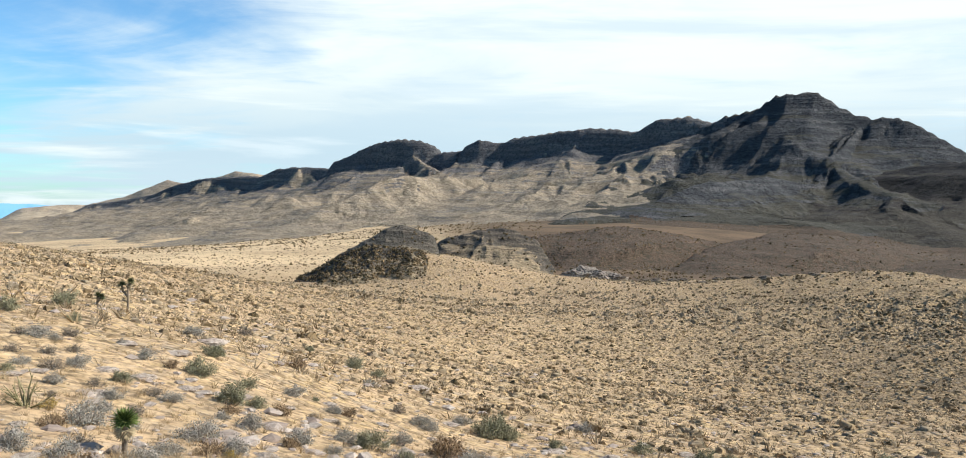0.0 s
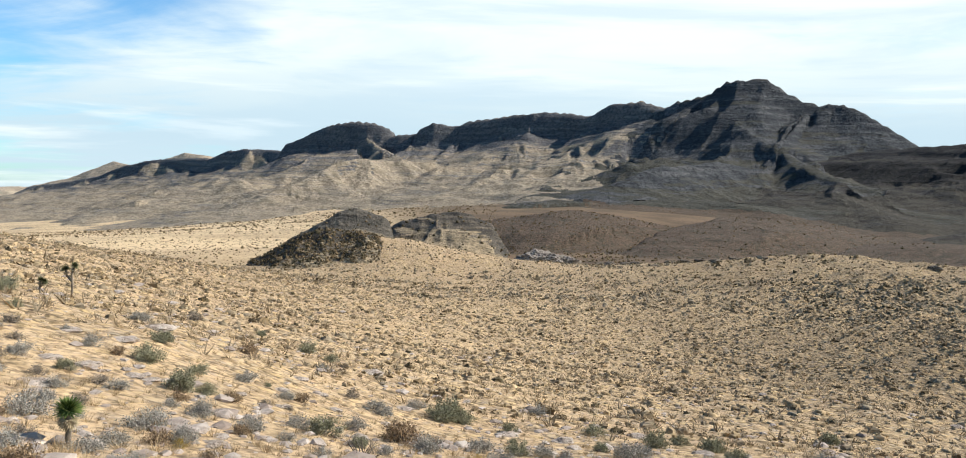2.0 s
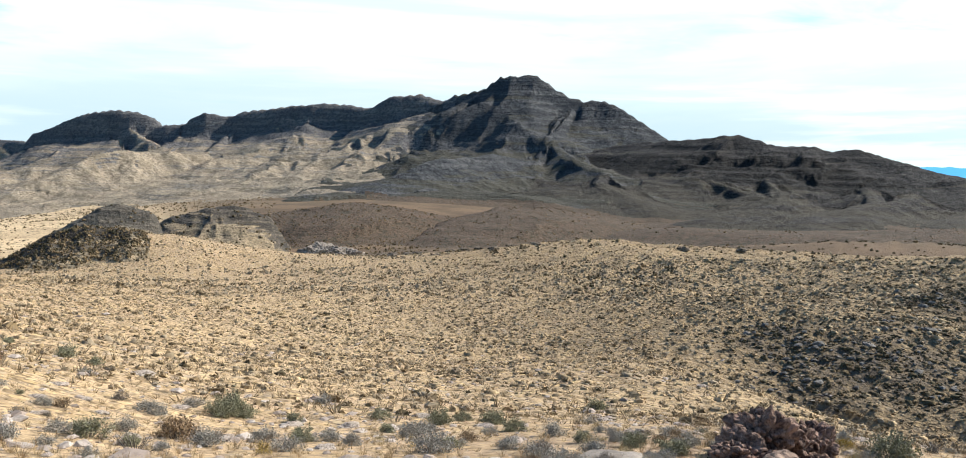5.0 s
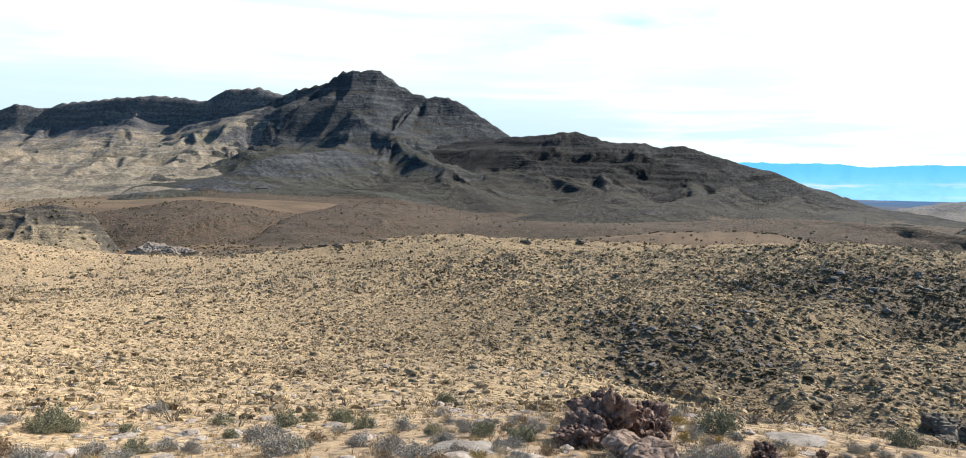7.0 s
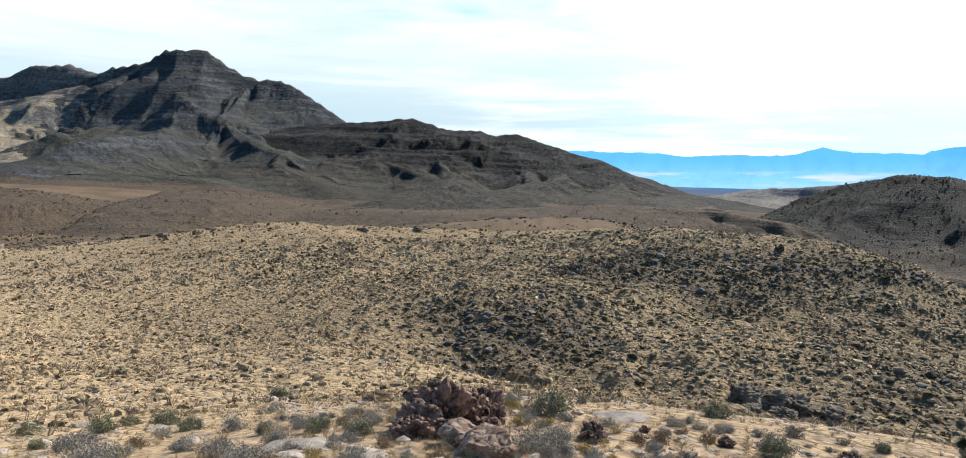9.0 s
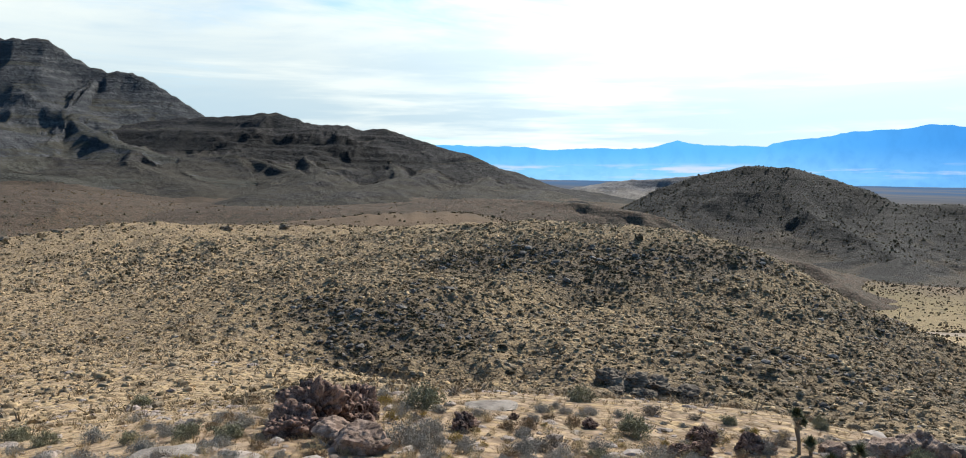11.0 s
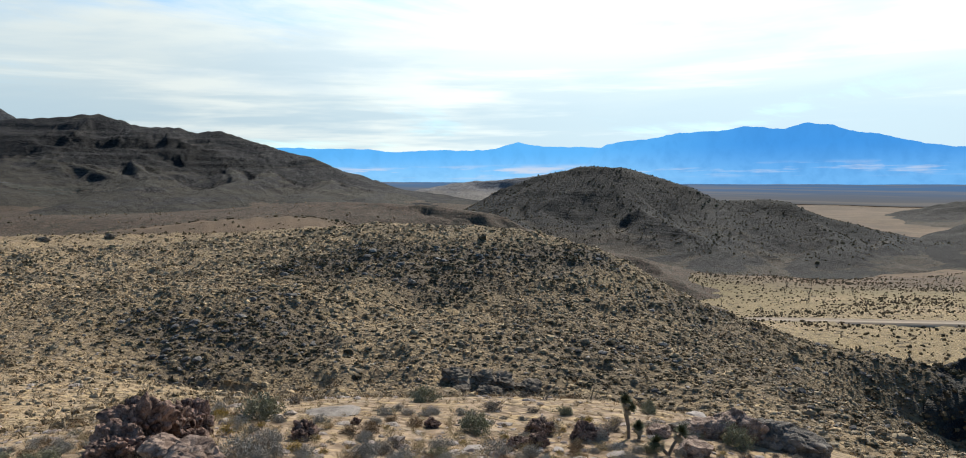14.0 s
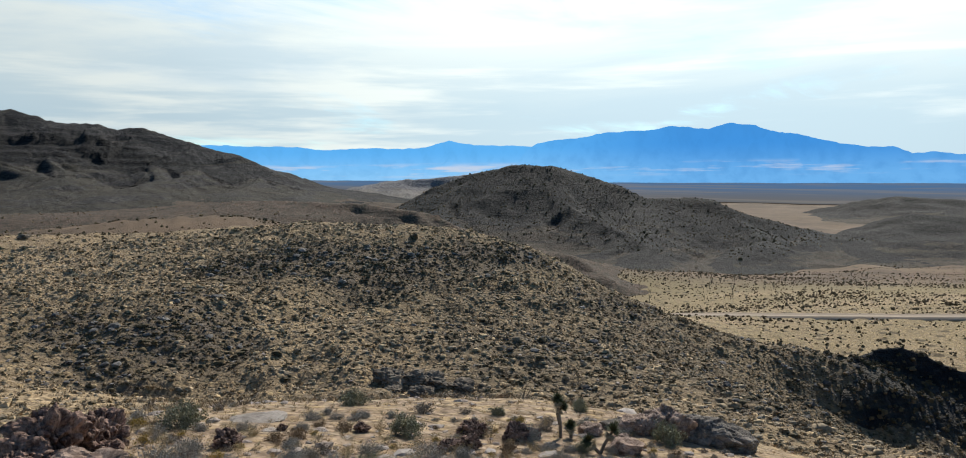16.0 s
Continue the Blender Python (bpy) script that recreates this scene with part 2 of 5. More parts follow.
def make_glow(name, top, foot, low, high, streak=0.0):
    """Distance too far off for anything but a backdrop: air-blue haze painted as self-lit colour."""
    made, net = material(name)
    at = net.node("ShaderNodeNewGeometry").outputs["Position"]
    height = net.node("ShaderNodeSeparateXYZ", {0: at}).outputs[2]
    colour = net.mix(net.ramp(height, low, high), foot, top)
    # the painted haze thins to the south
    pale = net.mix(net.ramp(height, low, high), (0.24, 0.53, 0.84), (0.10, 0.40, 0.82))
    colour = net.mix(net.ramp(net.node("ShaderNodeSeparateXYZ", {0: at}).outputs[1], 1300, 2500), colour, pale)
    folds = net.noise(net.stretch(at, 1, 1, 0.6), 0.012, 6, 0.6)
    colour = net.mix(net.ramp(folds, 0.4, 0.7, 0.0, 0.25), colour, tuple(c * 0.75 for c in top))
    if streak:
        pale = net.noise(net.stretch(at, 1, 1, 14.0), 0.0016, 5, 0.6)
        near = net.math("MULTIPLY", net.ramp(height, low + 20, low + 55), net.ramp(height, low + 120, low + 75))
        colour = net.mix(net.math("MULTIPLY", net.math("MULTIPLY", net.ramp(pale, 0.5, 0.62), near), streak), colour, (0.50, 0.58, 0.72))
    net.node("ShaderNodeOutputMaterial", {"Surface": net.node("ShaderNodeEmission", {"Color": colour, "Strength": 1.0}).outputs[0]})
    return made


def make_plant(name, a, b, rough=0.9):
    """Leaves or twigs, varied leaf by leaf and plant by plant."""
    made, net = material(name)
    pick = net.node("ShaderNodeNewGeometry").outputs["Random Per Island"]
    whole = net.node("ShaderNodeObjectInfo").outputs["Random"]
    colour = net.mix(pick, a, b)
    colour = net.mix(net.math("MULTIPLY", whole, 0.35), colour, tuple(c * 0.6 for c in b))
    principled(net, colour, rough)
    return made


def make_cover(name):
    """Many small plants in one mesh: colour by the plant's own hue."""
    made, net = material(name)
    hue = attribute(net, "hue")
    ramp = net.node("ShaderNodeValToRGB", {0: hue})
    stops = ((0.0, (0.07, 0.058, 0.038)), (0.14, (0.092, 0.077, 0.045)), (0.28, (0.175, 0.13, 0.08)), (0.5, (0.23, 0.175, 0.105)), (0.72, (0.30, 0.26, 0.20)), (0.88, (0.40, 0.31, 0.19)), (1.0, (0.50, 0.395, 0.26)))
    while len(ramp.color_ramp.elements) < len(stops):
        ramp.color_ramp.elements.new(0.5)
    for element, (place, colour) in zip(ramp.color_ramp.elements, stops):
        element.position, element.color = place, (*colour, 1)
    at = net.node("ShaderNodeNewGeometry").outputs["Position"]
    colour = net.mix(net.ramp(net.noise(at, 6.0, 3), 0.4, 0.7, 0.0, 0.35), ramp.outputs[0], (0.06, 0.05, 0.035))
    colour = net.mix(1.0, colour, (1.04, 0.965, 0.86), "MULTIPLY")
    principled(net, colour, 0.95)
    return made


def make_rock(name, dark, light, scale=1.0, pits=1.0):
    made, net = material(name)
    at = net.node("ShaderNodeTexCoord").outputs["Object"]
    broad, fine = net.noise(at, 2.2 * scale, 6, 0.65, 0.4), net.noise(at, 12.0 * scale, 5, 0.7)
    colour = net.mix(net.ramp(broad, 0.36, 0.62), dark, light)
    colour = net.mix(net.ramp(fine, 0.48, 0.7, 0.0, 0.7 * pits), colour, tuple(c * 0.35 for c in dark))
    colour = net.mix(net.ramp(net.noise(at, 5.0 * scale, 4, 0.6), 0.6, 0.7, 0.0, 0.45), colour, tuple(min(0.6, c * 1.5) for c in light))
    principled(net, colour, 0.92, net.math("ADD", broad, net.math("MULTIPLY", fine, 0.6)), 0.8, 0.06)
    return made


SOIL = make_soil()
# a slight blue in the range's and peak's rock stands in for haze
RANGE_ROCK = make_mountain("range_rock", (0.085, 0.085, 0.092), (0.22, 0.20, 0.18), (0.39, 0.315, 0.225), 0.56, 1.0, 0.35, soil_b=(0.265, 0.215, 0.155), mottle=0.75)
# peak, ridge and red earth: dark stone, darkened further to imitate shaded slopes
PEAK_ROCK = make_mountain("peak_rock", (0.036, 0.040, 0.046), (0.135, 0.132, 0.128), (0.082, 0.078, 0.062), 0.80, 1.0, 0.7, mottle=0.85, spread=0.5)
RIGHT_ROCK = make_mountain("ridge_rock", (0.016, 0.016, 0.018), (0.074, 0.066, 0.058), (0.070, 0.060, 0.046), 0.84, 1.2, 0.8, mottle=0.9, spread=0.45, shade_or_cap=(0.09, 0.19))
PALE_ROCK = make_mountain("pale_hills", (0.36, 0.29, 0.22), (0.48, 0.39, 0.29), (0.56, 0.45, 0.32), 0.55, 1.0, 0.15, mottle=0.3)
RED_EARTH = make_mountain("red_earth", (0.075, 0.049, 0.036), (0.17, 0.115, 0.078), (0.14, 0.096, 0.066), 0.4, 4.0, 0.9, soil_b=(0.105, 0.077, 0.055), mottle=0.9)
# paler than knoll_rock, in part as painted haze on the farther knoll
KNOLL_PALE = make_mountain("knoll_pale", (0.085, 0.075, 0.062), (0.26, 0.215, 0.16), (0.36, 0.28, 0.185), 0.60, 4.0, 0.5)
KNOLL_ROCK = make_mountain("knoll_rock", (0.045, 0.040, 0.035), (0.21, 0.172, 0.128), (0.42, 0.32, 0.20), 0.64, 6.0, 0.6)
DOME_ROCK = make_mountain("dome_rock", (0.020, 0.019, 0.018), (0.048, 0.044, 0.037), (0.100, 0.076, 0.055), 0.98, 2.5, 0.8, mottle=0.8, shade_or_cap=(-0.05, 0.10))
# lightened and greyed so the low hills carry their haze as colour
FAR_ROCK = make_mountain("far_hill_rock", (0.15, 0.145, 0.15), (0.28, 0.26, 0.245), (0.30, 0.265, 0.23), 0.72, 1.0, 0.25)
HAZE_FAR = make_glow("haze_range_far", (0.10, 0.40, 0.82), (0.24, 0.53, 0.84), 10.0, 210.0, 1.0)
HAZE_NEAR = make_glow("haze_range_near", (0.05, 0.265, 0.67), (0.14, 0.40, 0.76), 10.0, 230.0, 0.6)
COVER = make_cover("scrub_leaf")
BREAK_ROCK = make_rock("purple_breccia", (0.052, 0.029, 0.022), (0.33, 0.212, 0.158), 2.0)
PINK_ROCK = make_rock("pink_rhyolite", (0.15, 0.098, 0.072), (0.42, 0.30, 0.225), 1.6, 0.6)
GREY_ROCK = make_rock("grey_limestone", (0.085, 0.072, 0.060), (0.26, 0.22, 0.178), 1.4, 0.8)
LEDGE_ROCK = make_rock("brown_ledge", (0.10, 0.08, 0.062), (0.27, 0.215, 0.155), 0.25, 0.8)
PALE_CRAG = make_rock("pale_crag", (0.17, 0.14, 0.115), (0.38, 0.325, 0.265), 0.15, 0.6)
PALE_FLAT_ROCK = make_rock("pale_flat_stone", (0.29, 0.232, 0.185), (0.47, 0.395, 0.33), 1.6, 0.45)
PALE_SLAB = make_rock("pale_slab", (0.20, 0.17, 0.145), (0.34, 0.295, 0.25), 0.8, 0.4)

# ---------------------------------------------------------------- shape of the land
# heights of the land in metres: x, y, z
HOME_HILL = [(-6.9, 11.0, 51.2), (-10.5, 13.4, 51.5), (-12.4, 25.1, 50.2), (-21.1, 34.0, 50.1), (-38.9, 48.3, 51.4), (-47.7, 82.2, 47.6), (-53.9,
    129.2, 41.9), (-68.3, 133.6, 41.4), (-76.2, 129.2, 43.2), (-109.2, 185.2, 34.0), (-97.8, 191.5, 32.0), (-84.0, 198.0, 31.5), (-47.4, 161.2, 38.8), (-17.5, 167.1, 38.7), (-6.0, 167.9, 39.3), (-39.9, 185.8, 44.6), (-29.9, 187.6, 43.3), (-19.9, 189.0, 41.7), (-9.8, 189.7, 40.4), (-50.0, 181.5, 43.0), (-44.0, 183.0, 44.4), (-57.0, 178.5, 40.5), (-35.0, 215.0, 37.0), (-15.0, 215.0, 35.0), (-15.7, 49.6, 46.3), (-3.2, 23.8, 47.6), (-8.7, 63.4, 42.5), (-16.6, 118.8, 40.7), (-41.7, 154.5, 39.2), (1.0, 36.0, 45.5), (17.5,
    71.9, 39.6), (9.9, 99.5, 39.6), (27.5, 162.7, 41.1), (0, 0, 53.2), (-25, -25, 55.5), (25, -25, 49)]
FAR_BANK = [(0.6, 18.9, 48.8), (11.1, 42.5, 43.4), (26.1, 58.4, 41.5), (30.0, 49.7, 41.4), (40.6, 57.0, 39.5), (51.8, 68.7, 42.8), (39.9, 73.9, 41.7), (50.6, 59.3, 40.0), (65.8, 102.7, 42.1), (34.5, 53.5, 35.5), (63.5, 179.1,
    44.0), (18.7, 199.1, 39.2), (94.2, 147.5, 43.7), (109.8, 102.2, 46.1), (79.4, 68.7, 40.7), (56.1, 45.1, 40.2)]
LEDGE = [(9.0, 15.8, 49.3), (11.1, 13.9, 49.0), (13.9, 16.8, 48.5), (16.7, 17.6, 47.9), (19.9, 15.0, 47.5), (22.1, 12.6, 47.4), (16.0, 10.1, 48.1),
    (25.0, 10.4, 47.3), (19.6, 7.7, 47.6), (21.3, 5.8, 47.3)]
EAST_SLOPE = [(146, 66, 29), (146.5, 51, 23), (145.5, 37, 18.5), (153.6, 21, 16), (153.4, 84, 34), (134, 134.5, 38), (113, 177, 37), (38.0, 5.0, 41.5), (30.5, -1.0, 44.0), (47.0, -3.0, 37.5), (105.8, 106.1, 46.2), (122.7, 67.3, 42.2), (120.2, 54.5, 37.6), (119.0, 41.6, 32.8), (116.4, 29.7, 29.7), (125.0, 17.1, 27.5), (76.5,
    64.3, 38.6), (68.2, 37.8, 38.3), (71.3, 26.5, 36.6), (76.4, 16.5, 34.5), (57.8, 6.4, 36.0), (58.2, 1.0, 36.8), (99.8, 7, 19), (85, 0, 22), (117.4, 12.3, 19), (50.3, 36.0, 37.9)]
PLAIN = [(282, 50.5, 6.9), (258, 184, -0.5), (305, -78, 13.5), (273.9, 95.4, 4.5), (290.2, 5.9, 9.3), (211.5, 39.3, 8.5), (542.1, 141.1, -10.7), (460.8, 194.2, -1.2), (620.1, 14.1, -7.9), (1383.2, 217.2,
    -17.9), (2926.3, 661.5, -12.9), (4498.7, 115.4, -11.7), (4329.1, 1830.1, 1.7), (1181.2, 924.4, 0.9), (0, -300, 45), (300, -300, 20), (-300, -100,
    45), (-700, -900, 10), (900, -900, -5), (-4500, -500, -40), (3500, -3500, -15), (-3500, -4000, -20), (-800, 300, 10)]
BASIN = [(-139.6, 299.1, 25.5), (-433.5, 788.8, 6.2), (-1220.4, 1830.5, -30.0), (-540.9, 1399.2, 8.8), (-1690.8, 2356.2, -37.3), (-469.4, 1529.7,
    32.0), (-58.1, 798.0, 36.3), (69.8, 897.4, 41.5), (322.9, 731.9, 15.0), (538.9, 720.8, 16.0), (753.5, 657.4, 12.0), (18.4, 299.4, 31.6), (133.4,
    301.8, 33.2), (212.5, 211.8, 36.0)]
# far bank's dark rocks, and its hollow's shade painted in: x, y, reach, strength
STONE_AND_SHADE = [(74, 83, 8, 1), (83, 80, 9, 1), (82, 70, 8, 0.9), (91, 70, 8, 1), (101, 66, 8, 1), (111, 63, 6, 0.9), (43, 71, 6, 0.9), (43, 63, 6, 1), (49, 64, 6, 1), (56, 71, 5, 0.8),
    (47, 57, 5, 0.8), (39, 59, 5, 0.8), (70, 37, 12, 0.5), (60, 30, 9, 0.5), (90, 26, 15, 0.55), (106, 45, 8, 0.5), (119, 40, 9, 0.5), (80, 12, 18, 0.6), (128, 14, 18, 0.7)]


def lattice(ix, iy, seed):
    h = (ix.astype(np.int64) * 374761393 + iy.astype(np.int64) * 668265263 + seed * 974634777) & 0x7FFFFFFF
    h = ((h ^ (h >> 13)) * 1274126177) & 0x7FFFFFFF
    return ((h ^ (h >> 16)) & 0xFFFF) / 65535.0


def grain(x, y, seed=0):
    """Smooth noise from 0 to 1, one lump a metre."""
    x, y = np.asarray(x, float), np.asarray(y, float)
    ix, iy = np.floor(x), np.floor(y)
    fx, fy = x - ix, y - iy
    fx, fy = fx * fx * fx * (fx * (fx * 6 - 15) + 10), fy * fy * fy * (fy * (fy * 6 - 15) + 10)
    a, b, c, d = lattice(ix, iy, seed), lattice(ix + 1, iy, seed), lattice(ix, iy + 1, seed), lattice(ix + 1, iy + 1, seed)
    return (a * (1 - fx) + b * fx) * (1 - fy) + (c * (1 - fx) + d * fx) * fy


def rough(x, y, octaves=4, seed=0, keep=0.5, ridge=False):
    total, size, norm = 0.0, 1.0, 0.0
    for k in range(octaves):
        n = grain(x * 2.03**k + 17.3 * k, y * 2.03**k - 9.1 * k, seed + k)
        total, norm, size = total + size * (1 - abs(2 * n - 1) if ridge else n), norm + size, size * keep
    return total / norm


def crags(x, y, octaves=5, seed=0):
    """Sharp ridges and smooth hollows, finer on the ridges; about 0 to 1."""
    total, weight, size, norm = 0.0, 1.0, 1.0, 0.0
    for k in range(octaves):
        n = grain(x * 2.07**k + 31.7 * k, y * 2.07**k - 13.9 * k, seed + k)
        s = (1 - abs(2 * n - 1)) ** 2 * weight
        total, norm, weight, size = total + s * size, norm + size, np.clip(s * 1.8, 0.15, 1), size * 0.52
    return total / norm


SPOTS = np.array(HOME_HILL + FAR_BANK + LEDGE + EAST_SLOPE + PLAIN + BASIN, float)


def bend(r2):
    return r2 * np.log(r2 + 1e-9) * 0.5


def fit_land():
    n = len(SPOTS)
    p = SPOTS[:, :2] / 100
    k = bend(((p[:, None] - p[None]) ** 2).sum(-1)) + np.eye(n) * 0.002
    q = np.c_[np.ones(n), p]
    full = np.block([[k, q], [q.T, np.zeros((3, 3))]])
    return np.linalg.solve(full, np.r_[SPOTS[:, 2], 0, 0, 0])


LAND = fit_land()


def smooth(v, a, b):
    t = np.clip((v - a) / (b - a), 0, 1)
    return t * t * (3 - 2 * t)


def land(x, y):
    """The height of the ground at x, y."""
    x, y = np.asarray(x, float), np.asarray(y, float)
    shape, x, y = x.shape, x.ravel(), y.ravel()
    z = LAND[-3] + LAND[-2] * x / 100 + LAND[-1] * y / 100
    for (sx, sy, _), weight in zip(SPOTS, LAND):
        z = z + weight * bend(((x - sx) ** 2 + (y - sy) ** 2) / 1e4)
    r = np.hypot(x, y)
    near = smooth(r, 3, 14) * (1 - smooth(r, 250, 500))
    z = z + near * ((rough(x / 26, y / 26, 3, 11) - 0.5) * 1.6 * smooth(r, 30, 90) + (rough(x / 5, y / 5, 3, 23) - 0.5) * 0.55 * smooth(r, 8, 50) + (rough(x / 1.3, y / 1.3, 2, 31) - 0.5) * (0.06 + 0.10 * smooth(r, 20, 45)) + (rough(x / 3.1, y / 3.1, 3, 35) - 0.5) * (0.4 + 1.1 * smooth(x + 0.05 * y, 28, 55)) * smooth(r, 30, 70))
    z = z + smooth(r, 200, 600) * smooth(abs(x + 0.178 * y - 291), 25, 130) * (rough(x / 120, y / 120, 4, 41) - 0.5) * 5
    washes = rough(x / 170 + 0.4 * rough(x / 90, y / 90, 2, 47), y / 170, 4, 45, 0.5, True) - 0.6
    z = z + washes * 16 * smooth(x, 400, 620) * (1 - smooth(r, 1100, 1700))
    return z.reshape(shape)


def stoniness(x, y):
    total = np.zeros_like(np.asarray(x, float))
    for sx, sy, reach, strength in STONE_AND_SHADE:
        total = np.maximum(total, strength * np.exp(-((((x - sx) ** 2 + (y - sy) ** 2) / reach**2) ** 1.5)))
    return np.clip(total * (0.55 + 0.9 * rough(x / 7, y / 7, 3, 55)), 0, 1)


# crests of the mountains and hills: x, y, z
RANGE_WEST = [(-2274, 3169, -18.2), (-2155, 3190, 41.4), (-1961, 3137, 65.9), (-1789, 3066, 91.0), (-1664, 3022, 131.4), (-1498, 2940, 157.8), (-1337,
    2852, 162.1), (-1190, 2754, 160.9), (-1105, 2681, 184.5), (-1013, 2610, 188.7), (-906, 2544, 185.2), (-828, 2465, 174.7), (-780, 2375, 202.1),
    (-706, 2346, 228.9), (-650, 2310, 248.6), (-561, 2282, 258.4), (-523, 2271, 254.6), (-462, 2253, 237.1), (-452, 2245, 214.3), (-418, 2231, 219.1),
    (-372, 2219, 220.9), (-361, 2211, 239.0), (-329, 2206, 254.4)]
RANGE_EAST = [(-329, 2206, 254.4), (-267, 2194, 242.9), (-234, 2188, 256.3), (-165, 2164, 263.7), (-50, 2119, 277.6), (6, 2100, 276.7), (91, 2058,
    264.7), (133, 2026, 289.5), (204, 1990, 295.6), (245, 1965, 281.7), (261, 1953, 276.3), (285, 1939, 289.6), (347, 1899, 302.8), (382, 1872,
    327.5), (405, 1856, 333.9), (460, 1833, 331.4), (477, 1824, 315.6), (523, 1796, 281.0), (555, 1775, 271.4), (586, 1755, 270.9), (624, 1720,
    248.9), (660, 1685, 217.8), (704, 1646, 179.5), (752, 1580, 133.5)]
RIGHT = [(532, 1509, 151.5), (573, 1451, 157.6), (601, 1396, 156.2), (654, 1350, 160.9), (691, 1309, 163.8), (725, 1267, 146.8), (753, 1228, 141.9),
    (770, 1205, 141.7), (787, 1182, 134.0), (812, 1153, 135.0), (830, 1115, 121.5), (850, 1074, 106.5), (870, 1006, 90.5), (878, 972, 77.0), (889,
    935, 58.5), (897, 899, 46.0), (906, 847, 33.5), (904, 789, 21.3)]
PALE = [(-2854, 3479, 0.9), (-2624, 3656, 35.1), (-2530, 3722, 38.7), (-2359, 3773, 83.2), (-2251, 3804, 132.0), (-2159, 3834, 174.9), (-2062, 3831,
    153.0), (-1929, 3787, 169.6), (-1783, 3803, 224.6), (-1646, 3809, 207.4), (-1429, 3843, 199.5)]
SPUR_A = [(-278, 1880, 133.3), (-350, 1766, 126.3), (-405, 1651, 124.9), (-434, 1592, 112.7), (-464, 1510, 81.5), (-492, 1417, 54.1), (-505, 1306,
    22.1)]
SPUR_B = [(363, 1455, 114.6), (271, 1373, 123.7), (190, 1286, 110.0), (149, 1241, 105.8), (112, 1195, 90.0), (71, 1148, 69.8), (26, 1100, 53.1), (-13,
    1050, 32.7)]
RED_A = [(-51, 558, 23.2), (-32, 549, 33.2), (-13, 540, 41.9), (12, 520, 48.0), (38, 509, 44.6), (60, 496, 36.5), (75, 484, 28.9)]
RED_B = [(69, 576, 18.7), (96, 567, 36.9), (118, 558, 45.7), (147, 540, 44.7), (176, 521, 38.9), (199, 502, 29.4)]
RED_C = [(174, 490, 29.3), (213, 463, 33.6), (238, 445, 33.2), (266, 417, 36.3), (290, 388, 38.7), (308, 355, 41.1), (321, 330, 40.8), (327, 309,
    38.4), (334, 287, 37.9), (342, 261, 35.4), (343, 242, 32.6), (342, 226, 26.0)]
KNOLL_A = [(-69.0, 172.7, 37.2), (-65.5, 174.1, 39.7), (-61.7, 175.5, 41.9), (-57.9, 176.8, 44.1), (-53.3, 178.2, 45.8), (-48.6, 179.5, 46.4), (-44.6, 180.6, 46.2), (-40.5, 181.5, 45.4), (-36.5, 182.4, 44.2)]
KNOLL_B = [(-110, 311, 31.7), (-97, 316, 39.2), (-85, 319, 46.9), (-78, 321, 48.8), (-68, 323, 45.6), (-59, 325, 38.8)]
KNOLL_C = [(-87, 370, 33.6), (-70, 374, 42.1), (-56, 376, 46.2), (-39, 378, 47.0), (-28, 384, 41.6), (-16, 390, 35.9)]
DOME = [(629, 556, 6.5), (650, 516, 20.1), (665, 480, 41.8), (677, 444, 53.8), (691, 402, 63.7), (712, 365, 62.1), (720, 336, 53.3), (728, 307, 43.6),
    (729, 277, 30.8), (730, 259, 30.9), (733, 236, 31.5), (735, 214, 28.3), (735, 192, 18.5), (733, 160, 10.1), (730, 124, -4.6)]
LOW_A = [(1327, 1359, -27.7), (1376, 1310, 3.5), (1424, 1258, 26.6), (1488, 1181, 42.6), (1499, 1084, 46.3), (1513, 976, 56.4), (1569, 882, 44.5)]
LOW_B = [(1463, 330, -24.1), (1474, 281, -16.2), (1482, 233, -5.3), (1489, 186, 5.4), (1494, 132, 11.7), (1500, 37, 6.3), (1496, -107, -1.5)]
LOW_C = [(849, 138, -14.1), (847, 121, -6.1), (844, 105, -0.1), (846, 84, 9.6), (848, 64, 15.1), (850, 21, 11.8), (848, -61, 7.3)]
SHADE = [(126.7, 19.0, 26.5), (131.2, 16.3, 27.2), (135.5, 13.5, 27.8), (137.8, 11.1, 27.7), (140.0, 7.9, 26.4), (142.2, 2.4, 24.1), (142.1, -7.9,
    20.4)]
BLUE_A = [(2837, 3934, 235.6), (3067, 3757, 233.1), (3345, 3511, 226.3), (3518, 3339, 207.8), (3708, 3126, 217.4), (3822, 2986, 205.4), (3910, 2869,
    215.3), (3995, 2750, 254.2), (4076, 2628, 227.4), (4228, 2377, 224.3), (4394, 2053, 187.0)]
BLUE_B = [(4007, 2457, 171.4), (4097, 2303, 219.0), (4181, 2147, 245.1), (4258, 1989, 263.6), (4329, 1830, 288.7), (4405, 1639, 298.6), (4439, 1544,
    320.5), (4501, 1353, 298.6), (4533, 1243, 326.1), (4549, 1181, 307.4), (4565, 1119, 309.0), (4576, 1072, 284.3), (4616, 888, 252.6), (4642, 737,
    209.4), (4663, 590, 183.2), (4679, 447, 176.6), (4686, 362, 143.2), (4692, 280, 150.8), (4699, 124, 132.0), (4689, -326, 104.9)]
